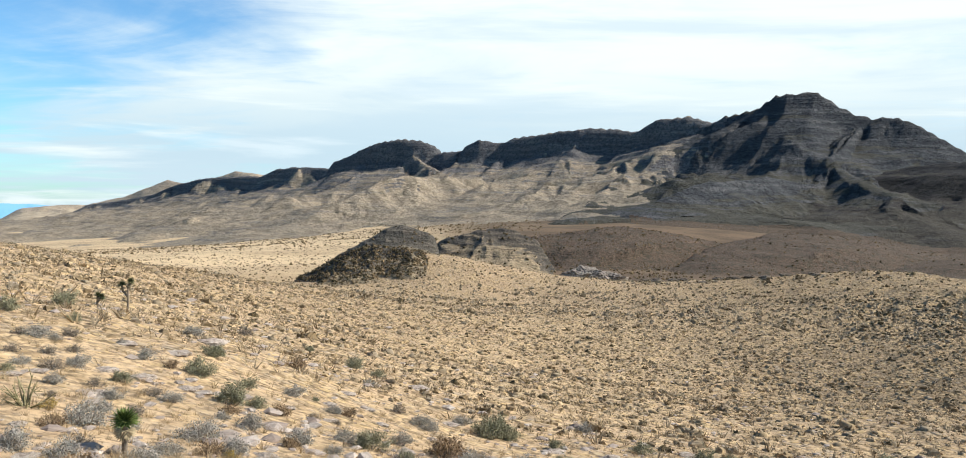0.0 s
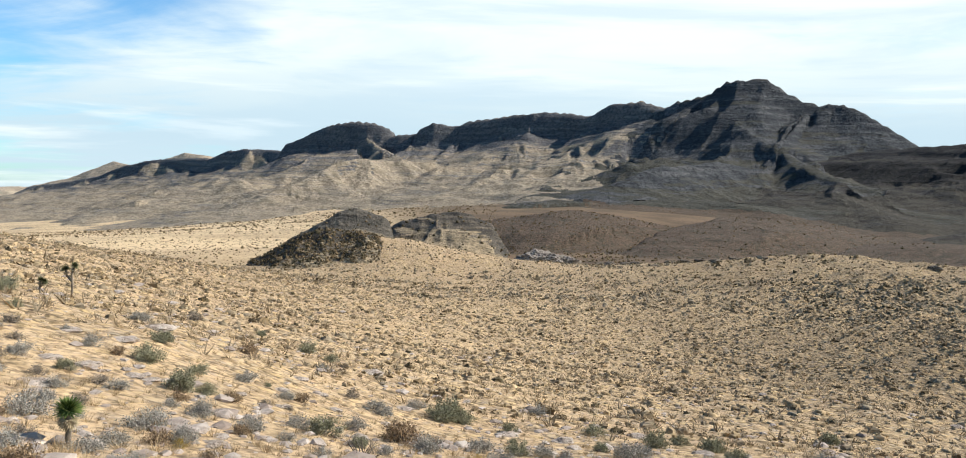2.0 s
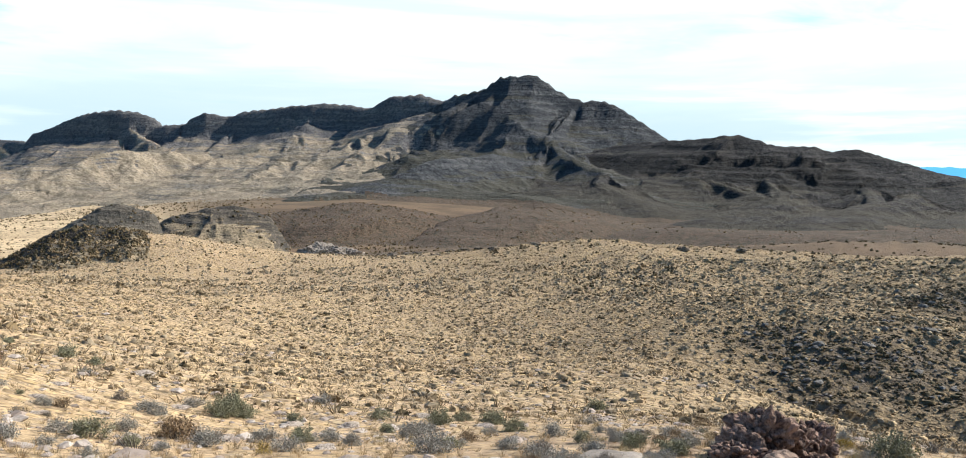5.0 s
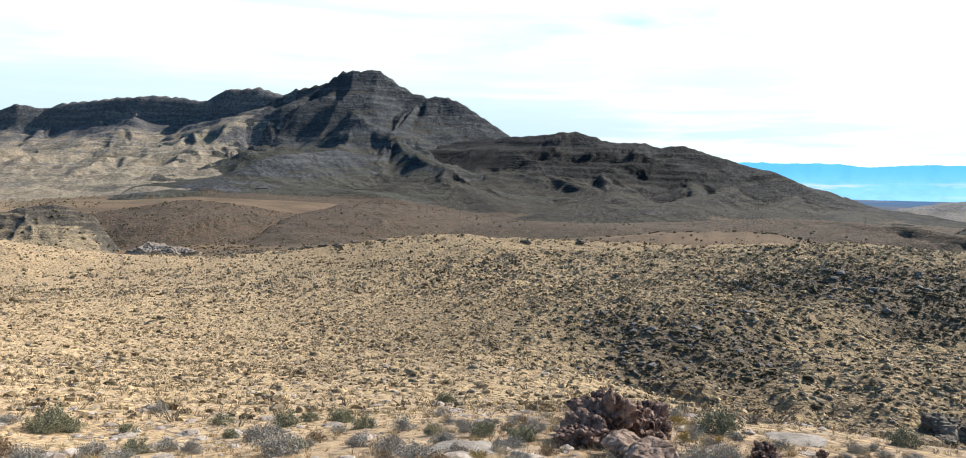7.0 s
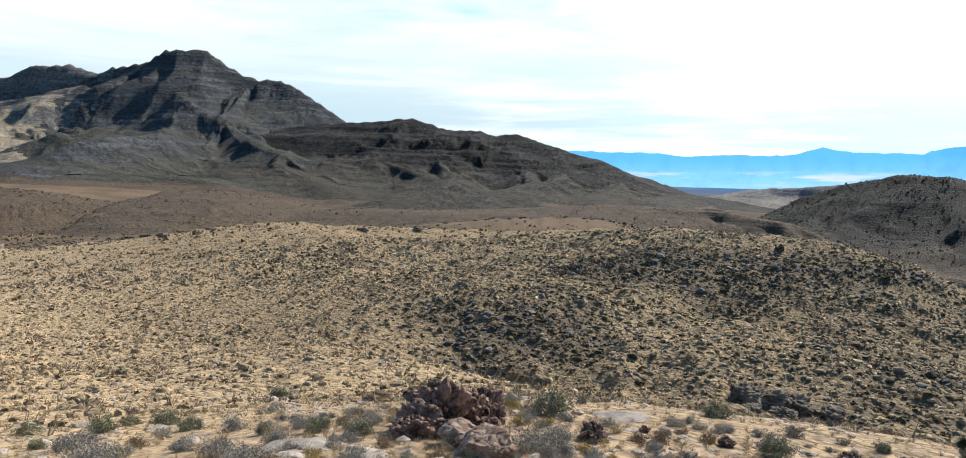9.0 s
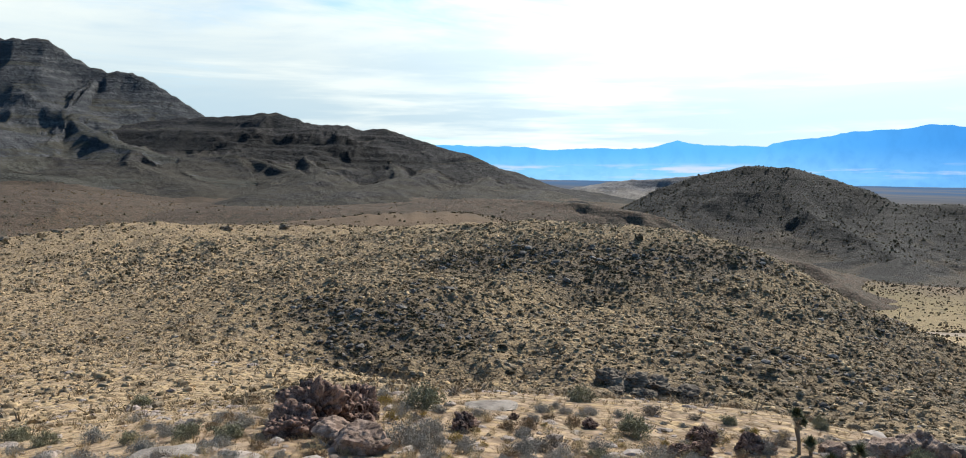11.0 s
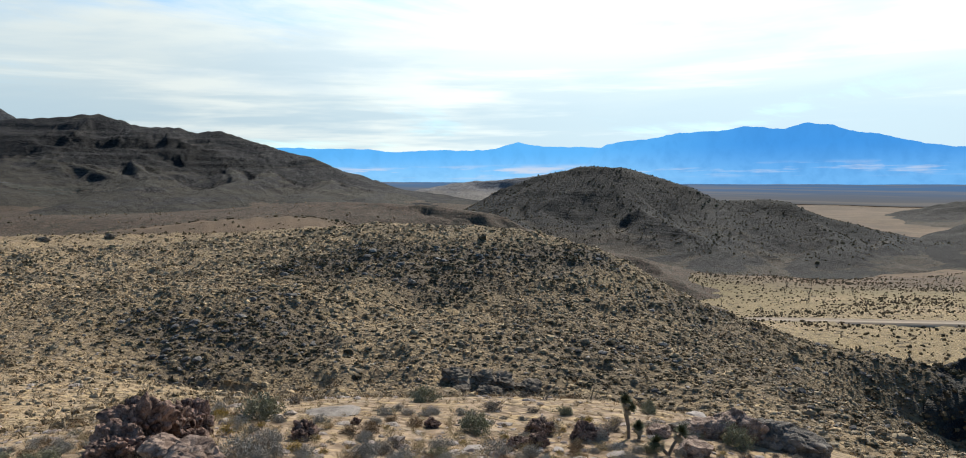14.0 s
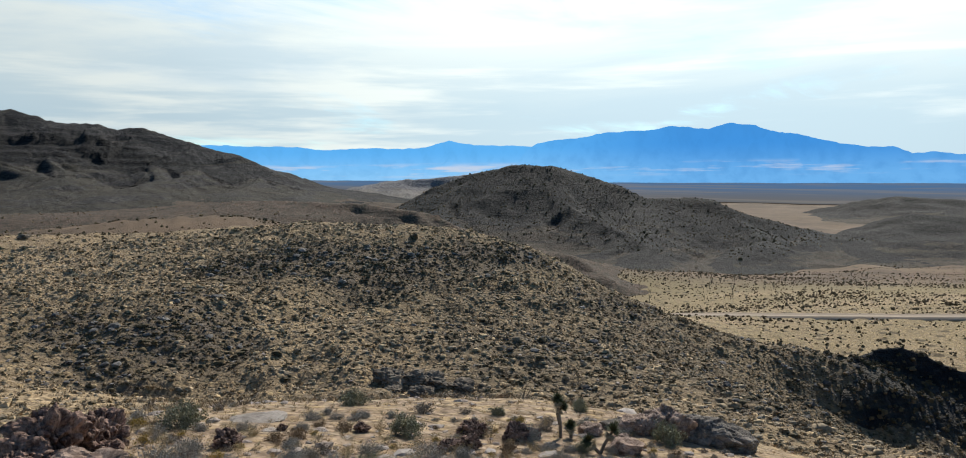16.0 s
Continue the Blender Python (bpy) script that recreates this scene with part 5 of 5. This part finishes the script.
for k, (x, y, width) in enumerate(PALE_FLAT):
    lay_rock("flat_stone", boulder(100 + k, 0.26, 0.55, 4), PALE_FLAT_ROCK, x, y, width * 0.85, 0.85, 77 * k, "flat pale pinkish stone half sunk in gravel", "stone", 1.0, "flat stones")
for k, (x, y, width, tall) in enumerate([(-5.6, 200, 6.5, 1.0), (-2.6, 200.5, 7.0, 1.2), (0.8, 200, 6.5, 1.1), (4.2, 199.6, 5.5, 0.9), (-0.5, 197.5, 4.0, 0.7)]):
    lay_rock("outcrop", boulder(60 + k, 0.6, 0.9, 5), PALE_CRAG, x, y, width, 0.35, 35 * k, "pale grey limestone outcrop on the far bank", "outcrop", tall, "pale outcrops")
for k, (x, y, width, tall) in enumerate([(49.8, 39.6, 2.6, 0.9), (50.8, 38.2, 2.2, 0.8), (51.6, 36.9, 2.8, 0.8), (49.2, 36.2, 2.0, 0.7), (53.0, 35.2, 2.4, 0.7), (48.4, 38.0, 1.6, 0.7), (50.0, 34.4, 1.8, 0.6)]):
    lay_rock("outcrop", boulder(85 + k, 0.7, 1.0, 4), LEDGE_ROCK, x, y, width, 0.4, 47 * k, "dark jagged rock outcrop low on the brushy bank", "outcrop", tall, "dark outcrops")
for k, (x, y, width) in enumerate([(11.5, 189.5, 2.6), (14.0, 189, 3.0), (17.0, 188.4, 2.4), (19.6, 188, 2.8), (27.0, 186.5, 2.6), (30.0, 186, 3.2), (33.5, 185.5, 2.6), (37.0, 185, 3.0), (40.5, 184, 2.4), (46.0, 181.5, 2.4), (22.5, 180, 2.0), (35.0, 176, 2.4), (68.0, 150, 2.4), (78.0, 145, 2.2)]):
    lay_rock("outcrop", boulder(70 + k, 0.5, 0.9, 4), LEDGE_ROCK, x, y, width, 0.35, 35 * k, "low jagged brown rock ledge on the grassy crest", "outcrop", 0.8, "rock ledges")

# ---------------------------------------------------------------- shrubs near the eye


def limb(verts, faces, a, b, ra, rb, sides=4):
    """A tapered rod from a to b."""
    a, b = Vector(a), Vector(b)
    turn = (b - a).to_track_quat("Z", "Y")
    n = len(verts)
    for p, r in ((a, ra), (b, rb)):
        for k in range(sides):
            q = 2 * math.pi * k / sides
            verts.append(tuple(p + turn @ Vector((r * math.cos(q), r * math.sin(q), 0))))
    for k in range(sides):
        m = (k + 1) % sides
        faces += [(n + k, n + m, n + sides + m), (n + k, n + sides + m, n + sides + k)]


def shrub(name, label, seed, stems, leaves, leaf, height, spread, twig_mat, leaf_mat, upright=0.5, thick=0.012, group="desert shrubs"):
    """A shrub about one metre wide: forked stems and small leaves at their ends."""
    rng = np.random.default_rng(seed)
    verts, faces, tips = [], [], []
    for _ in range(stems):
        a, e = rng.uniform(0, 2 * math.pi), math.asin(rng.uniform(0.05, 1.0) ** upright)
        out = Vector((math.cos(a) * math.cos(e) * spread, math.sin(a) * math.cos(e) * spread, height * math.sin(e) + 0.04))
        out *= rng.uniform(0.72, 1.05)
        mid = out * 0.5 + Vector(rng.normal(size=3) * 0.03)
        limb(verts, faces, (0.03 * math.cos(a), 0.03 * math.sin(a), -0.05), mid, thick, thick * 0.7, 3)
        limb(verts, faces, mid, out, thick * 0.7, thick * 0.25, 3)
        for _ in range(2):
            fork = mid.lerp(out, rng.uniform(0.1, 0.8))
            end = fork + Vector(rng.normal(size=3) * 0.11) + Vector((out.x, out.y, height * 0.5)) * 0.18
            limb(verts, faces, fork, end, thick * 0.4, thick * 0.15, 3)
            tips += [end, end.lerp(fork, 0.5)]
        tips += [out, out.lerp(mid, 0.3)]
    thing = tagged(new(name), label, "shrub", group)
    part("woody_frame", mesh_of("woody_frame", verts, faces, twig_mat, True), thing)
    lv, lf = [], []
    for k in range(leaves):
        tip = np.array(tips[k % len(tips)]) * rng.uniform(0.75, 1.03) + rng.normal(size=3) * 0.05
        tip[2] = max(tip[2], 0.02)
        side, way = rng.normal(size=3), rng.normal(size=3) + np.array([0, 0, 0.9])
        side, way = side / np.linalg.norm(side), way / np.linalg.norm(way)
        s, n = leaf * rng.uniform(0.6, 1.4), len(lv)
        lv += [tip - side * s * 0.4, tip + side * s * 0.4, tip + way * s * 1.5]
        lf.append((n, n + 1, n + 2))
    if leaves:
        part("foliage", mesh_of("foliage", lv, lf, leaf_mat, False), thing)
    return thing


TWIG_GREY = make_plant("grey_twigs", (0.17, 0.142, 0.11), (0.33, 0.28, 0.225))
TWIG_DARK = make_plant("dark_twigs", (0.07, 0.058, 0.048), (0.15, 0.125, 0.10))
SAGE_LEAF = make_plant("sage_leaves", (0.25, 0.235, 0.20), (0.40, 0.375, 0.325))
CREO_LEAF = make_plant("creosote_leaves", (0.18, 0.178, 0.108), (0.33, 0.315, 0.20))
RUST_LEAF = make_plant("rust_leaves", (0.19, 0.122, 0.07), (0.36, 0.255, 0.15))
GOLD_LEAF = make_plant("gold_leaves", (0.30, 0.20, 0.04), (0.48, 0.35, 0.10))
CHOLLA_SKIN = make_plant("cholla_skin", (0.16, 0.145, 0.075), (0.30, 0.27, 0.15))
STRAW = make_plant("straw", (0.36, 0.27, 0.14), (0.52, 0.42, 0.25))

KINDS = {
    "sage": [shrub("sagebrush", "rounded grey-green desert shrub on dry gravel", 400 + k, 26, 2300, 0.030, 0.42, 0.50, TWIG_GREY, SAGE_LEAF, 0.8) for k in range(3)],
    "dark": [shrub("blackbrush", "dark twiggy brown-grey desert shrub on sand", 420 + k, 30, 1500, 0.032, 0.42, 0.50, TWIG_DARK, TWIG_GREY, 0.8) for k in range(2)],
    "creo": [shrub("creosote_bush", "leafy olive-green creosote bush on sand", 440 + k, 26, 3300, 0.034, 0.48, 0.50, TWIG_GREY, CREO_LEAF, 0.7) for k in range(3)],
    "rust": [shrub("buckwheat_bush", "dry rust-brown low shrub on gravel", 460 + k, 22, 1050, 0.040, 0.36, 0.50, TWIG_DARK, RUST_LEAF, 0.9) for k in range(2)],
    "gold": [shrub("rabbitbrush", "golden-yellow flowering low shrub beside boulders", 480 + k, 24, 1100, 0.036, 0.52, 0.48, TWIG_GREY, GOLD_LEAF, 0.7) for k in range(2)],
    "straw": [shrub("bunchgrass", "dry straw-coloured bunch of grass on sand", 500 + k, 50, 200, 0.040, 0.55, 0.42, STRAW, STRAW, 0.7, 0.004) for k in range(2)],
    "cholla": [shrub("cholla", "spindly tan-green branching cholla cactus on sand", 530, 16, 500, 0.022, 0.62, 0.52, CHOLLA_SKIN, STRAW, 0.6, 0.026)],
    "dead": [shrub("dead_shrub", "bare dead dark branches of a shrub", 520, 14, 0, 0.03, 0.80, 0.60, TWIG_DARK, TWIG_DARK, 0.5, 0.018)],
}
USED = []


def plant(kind, x, y, width):
    """Stands a shrub of that kind and width on the ground."""
    models = KINDS[kind]
    n = sum(k == kind for k, *_ in USED)
    m = Matrix.LocRotScale((x, y, float(land(x, y)) - 0.02), Euler((0, 0, 2.4 * n + x)), [width * f for f in (1.0, 1.0, CHANCE.uniform(0.85, 1.1))])
    model = models[n % len(models)]
    if n < len(models):
        model.matrix_world = m
    else:
        copied = copy_thing(model, m)
        copied.matrix_basis = m
    USED.append((kind, x, y, width))


# shrubs that stand apart: x, y, width
SAGE_SLOPE = [(-12.1, 17.6, 0.68), (-14.7, 19.6, 0.75), (-12.3, 20.8, 0.77), (-15.1, 28.7, 0.89), (-8.5, 12.5, 0.87), (-9.7, 15.2, 0.58), (-9.2, 16.6, 0.61), (-6.9, 13.5, 0.92), (-7.1, 16.1, 0.74), (-8.9, 23.3, 0.8), (-7, 9.9, 0.61), (-7.6, 9.7, 0.62), (-5.9, 15.6, 0.7), (-5.6, 17.8, 0.71), (-4.8, 20, 0.75), (-5.5, 25.5, 0.79), (-6.6, 11.8, 0.53), (-5.9, 12.7, 0.64), (-7.4, 22.4, 0.57), (-8, 13, 0.46), (-14.3, 19.8, 0.45), (-4.6, 28.3, 0.78), (-5.1, 25.2, 0.78), (-2.6, 17.3, 0.93), (-1.6, 19.9, 0.79), (-0.9, 17, 0.78), (0.5, 18.7, 0.6), (2.7, 23.2, 0.89), (-0.3, 32.9, 0.85), (2.2, 22.2, 1.02), (3.9, 17, 0.66), (2.1, 16.7, 1.15)]
SAGE_LEDGE = [(6.1, 21.3, 0.84), (4.2, 15.6, 0.74), (12.6, 17, 0.58), (14.2, 20.1, 0.79), (11.2, 14, 0.85), (9.7, 12.8, 1.03), (11.5, 11.2, 0.76), (14.2, 11.4, 0.69), (14.8, 10.2, 0.85), (18.9, 9.9, 0.91), (18.2, 8.9, 0.65), (17.4, 15.4, 0.49), (15.4, 9.7, 0.69), (10.7, 12.1, 0.54), (4.2, 13.8, 0.9), (5.4, 15.7, 0.75)]
CREOSOTE_SLOPE = [(-12.3, 24.8, 0.84), (-10.9, 21.2, 0.91), (-8.7, 18.6, 0.94), (-9.7, 21.8, 0.62), (-8.3, 19.1, 0.57), (-4.9, 17.5, 0.88), (-10.6, 35, 1), (-9.3, 34.1, 0.7), (-3.4, 27.7, 1.27), (-14.7, 40.3, 0.65), (-16.6, 23.9, 0.53), (-12, 15.1, 0.35), (-3.5, 27, 1.16), (-2.9, 27.7, 0.93), (-1.2, 26.8, 0.61), (-0.7, 20.6, 0.81), (1.8, 29.5, 0.9), (2.7, 17.9, 0.55), (-20.6, 29.1, 1.1), (-18.2, 22.8, 0.9), (1.7, 24.3, 0.6), (3.7, 27.3, 1.05)]
CREOSOTE_LEDGE = [(5.5, 23.5, 0.84), (13, 37.9, 1.22), (5.5, 27, 1.05), (4.8, 29.1, 0.76), (6, 18.3, 0.59), (6.8, 17, 0.7), (13.5, 17.2, 1.36), (16.8, 12.4, 1.08), (21.2, 12.3, 0.56), (23.8, 10.7, 0.52), (21.9, 7.1, 1.05), (22.1, 8.7, 0.65), (20.3, 17.3, 1.05), (18.9, 8.3, 0.57), (7.2, 15.9, 0.8), (24.8, 11.2, 0.55)]
DARK = [(-12, 16.5, 0.7), (-13.6, 17.3, 0.44), (-13.2, 18, 0.48), (-13.2, 19, 0.49), (-14.6, 20.9, 0.58), (-10.6, 16, 0.47), (-9.7, 16.7, 0.53), (-7.5, 11, 0.43), (-8.6, 33.6, 0.47), (-7.1, 19.9, 0.42), (-17.3, 38.4, 0.83), (-15, 19.3, 0.48), (5.3, 14.6, 0.54), (17.2, 20.3, 0.53), (16.3, 17.4, 0.33), (13.1, 11.9, 0.62), (20.6, 13.1, 0.48), (20.9, 14.9, 0.39), (19.9, 14.1, 0.75)]
RUST = [(-11.5, 20.8, 0.58), (-8.2, 17.4, 0.53), (-7.7, 19.2, 0.63), (-8.6, 11.8, 0.5), (-3.5, 19.2, 1.1), (-6.2, 12.4, 0.58), (-7, 22.7, 0.72), (-11.2, 29.3, 0.95), (-3.4, 18.7, 1.21), (3.5, 20.3, 0.63), (14.3, 13.8, 0.66), (16, 13.9, 0.58), (16.6, 9.2, 0.52)]
GOLD = [(-9.5, 13, 0.44), (-5.8, 12.4, 0.31), (-1.3, 16, 0.44), (11.2, 15.5, 0.52), (9.9, 14.1, 0.39), (20.2, 6.9, 0.39)]
STRAWS = [(11.2, 14.8, 0.65), (13.6, 14.7, 0.64), (12, 13.3, 0.49), (14.9, 11.2, 0.54), (13.7, 11.6, 0.46), (19.3, 11.4, 0.61), (21.6, 9.2, 0.54), (11.4, 11.6, 0.49), (16.2, 12.8, 0.41)]
for kind, rows in (("sage", SAGE_SLOPE + SAGE_LEDGE), ("creo", CREOSOTE_SLOPE + CREOSOTE_LEDGE), ("dark", DARK), ("rust", RUST), ("gold", GOLD), ("straw", STRAWS), ("cholla", [(-9.7, 12.7, 0.95)]), ("dead", [(-3.3, 14.4, 0.8)])):
    for x, y, width in rows:
        plant(kind, x, y, width)


def plant_rest():
    tries = 0
    while len(USED) < 280 and tries < 4000:
        tries += 1
        r, a = 9 * (33 / 9) ** CHANCE.uniform(), radians(CHANCE.uniform(-43, 92))
        x, y = r * math.sin(a), r * math.cos(a)
        width = CHANCE.uniform(0.25, 0.7)
        if any((x - u) ** 2 + (y - v) ** 2 < (0.42 * (width + w)) ** 2 for _, u, v, w in USED):
            continue
        if (x - 15.4) ** 2 + (y - 16.2) ** 2 < 2.5 or (x - 9.2) ** 2 + (y - 15.4) ** 2 < 3.2 or (x - 14.0) ** 2 + (y - 15.4) ** 2 < 1.5:
            continue
        if CHANCE.uniform() < growth(np.array([x]), np.array([y]))[0] + 0.35:
            plant(str(CHANCE.choice(["sage", "dark", "rust", "straw", "creo"], p=[0.36, 0.2, 0.12, 0.22, 0.10])), x, y, width)


def plant_ledge():
    """Dry bunches, grey cushions and rust-brown shrubs crowd the sandy ledge."""
    tries = 0
    while len(USED) < 720 and tries < 7000:
        tries += 1
        r, a = CHANCE.uniform(11, 24), radians(CHANCE.uniform(18, 76))
        x, y = r * math.sin(a), r * math.cos(a)
        width = CHANCE.uniform(0.2, 0.62)
        if any((x - u) ** 2 + (y - v) ** 2 < (0.36 * (width + w)) ** 2 for _, u, v, w in USED) or (x - 15.4) ** 2 + (y - 16.2) ** 2 < 2.0 or (x - 9.2) ** 2 + (y - 15.4) ** 2 < 2.6:
            continue
        plant(str(CHANCE.choice(["sage", "dark", "rust", "straw", "gold"], p=[0.34, 0.08, 0.15, 0.38, 0.05])), x, y, width)


plant_rest()
plant_ledge()

# ---------------------------------------------------------------- joshua trees and the yucca
BARK = make_plant("shaggy_bark", (0.12, 0.095, 0.07), (0.24, 0.19, 0.14))
SPIKE = make_plant("green_spikes", (0.05, 0.085, 0.022), (0.17, 0.21, 0.06), 0.6)
DRY_SPIKE = make_plant("dry_spikes", (0.34, 0.26, 0.15), (0.50, 0.41, 0.26))
DUSK_SPIKE = make_plant("olive_spikes", (0.06, 0.07, 0.03), (0.15, 0.15, 0.07), 0.7)


def spikes(centre, up, count, length, droop, seed, width=0.028):
    """A rosette of stiff pointed leaves."""
    rng = np.random.default_rng(seed)
    verts, faces = [], []
    turn = Vector(up).to_track_quat("Z", "Y")
    for k in range(count):
        a, e = k * 2.39996, math.asin(min(1, max(-0.95, droop + (1 - droop) * (k + 0.5) / count)))
        way = turn @ Vector((math.cos(a) * math.cos(e), math.sin(a) * math.cos(e), math.sin(e)))
        side = way.cross(Vector((0, 0, 1)) if abs(way.z) < 0.95 else Vector((1, 0, 0))).normalized() * width
        lift = way.cross(side).normalized() * width * 0.5
        foot, tip = Vector(centre) + way * 0.03, Vector(centre) + way * length * rng.uniform(0.8, 1.1)
        mid = foot.lerp(tip, 0.35)
        n = len(verts)
        verts += [tuple(foot), tuple(mid - side), tuple(mid + side), tuple(mid - lift), tuple(tip)]
        faces += [(n, n + 1, n + 3), (n, n + 3, n + 2), (n + 1, n + 4, n + 3), (n + 3, n + 4, n + 2)]
    return verts, faces


def stem_mesh(points, radii, sides=7):
    verts, faces = [], []
    for (a, b), (ra, rb) in zip(zip(points, points[1:]), zip(radii, radii[1:])):
        limb(verts, faces, a, b, ra, rb, sides)
    return mesh_of("trunk", verts, faces, BARK)


def joshua(name, label, stems, rosette, count, green, x, y, scale=1.0, dead=0.5, category="tree", group="joshua trees", stout=0.05):
    """stems: lists of points; each ends in a rosette, with a skirt of dry leaves below it."""
    thing = tagged(new(name), label, category, group)
    for k, points in enumerate(stems):
        thick = [stout * (1 - 0.35 * i / len(points)) for i in range(len(points))]
        part("trunk", stem_mesh(points, thick), thing)
        up = Vector(points[-1]) - Vector(points[-2])
        v, f = spikes(points[-1], up, count, rosette, -0.35, 11 * k + 3)
        part("rosette", mesh_of("rosette", v, f, green, False), thing)
        below = Vector(points[-1]) - up.normalized() * rosette * 0.5
        v, f = spikes(below, -up, int(count * dead), rosette * 0.75, -0.1, 11 * k + 5)
        part("leaf_skirt", mesh_of("leaf_skirt", v, f, DRY_SPIKE, False), thing)
    thing.matrix_world = Matrix.LocRotScale((x, y, float(land(x, y)) - 0.05), None, (scale, scale, scale))
    return thing


joshua("young_joshua_tree", "young joshua tree with bright green head and pale dry skirt", [[(0, 0, 0), (0.01, 0, 0.3), (0, 0, 0.62)]], 0.27, 150, SPIKE, -6.75, 10.9, 0.92, 0.9)
joshua("joshua_tree", "dark forked joshua tree with olive spiky heads", [[(0, 0, 0), (0.03, 0, 0.5), (0.0, 0.02, 1.05), (0.12, 0, 1.35)], [(0.02, 0, 0.7), (-0.22, 0, 0.95), (-0.28, 0, 1.2)]], 0.22, 90, DUSK_SPIKE, -21.0, 34.0, 1.05)
joshua("joshua_tree", "small dark joshua tree on the sunny slope", [[(0, 0, 0), (0, 0, 0.35), (0.04, 0, 0.6)], [(0, 0, 0.3), (0.2, 0, 0.55)]], 0.2, 80, DUSK_SPIKE, -20.5, 31.0, 0.95)
joshua("joshua_tree", "slender two-stemmed joshua tree among ledge rocks", [[(0, 0, 0), (-0.02, 0.01, 0.5), (-0.08, 0.04, 0.9), (-0.10, 0.05, 1.15)], [(0.0, 0.0, 0.35), (-0.05, 0.08, 0.75), (0.04, -0.03, 0.92)], [(0.25, -0.2, 0), (0.24, -0.2, 0.22), (0.22, -0.2, 0.36)]], 0.22, 110, DUSK_SPIKE, 20.0, 9.5, 1.0, 0.7)
joshua("joshua_tree", "leaning low joshua tree with dry skirts beside rocks", [[(0, 0, 0), (0.12, -0.1, 0.3), (0.3, -0.25, 0.62)], [(0, 0, 0.1), (-0.15, 0.12, 0.3), (-0.22, 0.2, 0.42)]], 0.24, 90, DUSK_SPIKE, 19.0, 7.9, 1.0, 1.2)


def plain_joshuas():
    """Joshua trees standing about on the plain."""
    model = joshua("joshua_tree", "far dark joshua tree standing on the tan plain", [[(0, 0, 0), (0, 0, 1.0), (0.3, 0.1, 1.7), (0.5, 0.1, 2.3)], [(0, 0, 1.0), (-0.5, 0, 1.6), (-0.7, 0.1, 2.1)], [(0, 0, 1.2), (0.1, -0.5, 1.8), (0.2, -0.7, 2.3)]], 0.5, 26, DUSK_SPIKE, 405, 120, 1.1, 0.3, "tree", "joshua trees on the plain", 0.14)
    for k in range(70):
        spread = CHANCE.normal(size=2)
        x, y = 415 + spread[0] * 55, 85 + spread[1] * 75
        if abs(x - road_x(y)) < 8 or math.hypot(x, y) < 240:
            continue
        s = CHANCE.uniform(0.7, 1.35)
        ob = copy_thing(model, Matrix.LocRotScale((x, y, float(land(x, y)) - 0.1), Euler((0, 0, CHANCE.uniform(0, 6.28))), (1, 1, 1)))
        ob.matrix_basis = Matrix.LocRotScale((x, y, float(land(x, y)) - 0.1), Euler((0, 0, CHANCE.uniform(0, 6.28))), (s, s, s))


plain_joshuas()
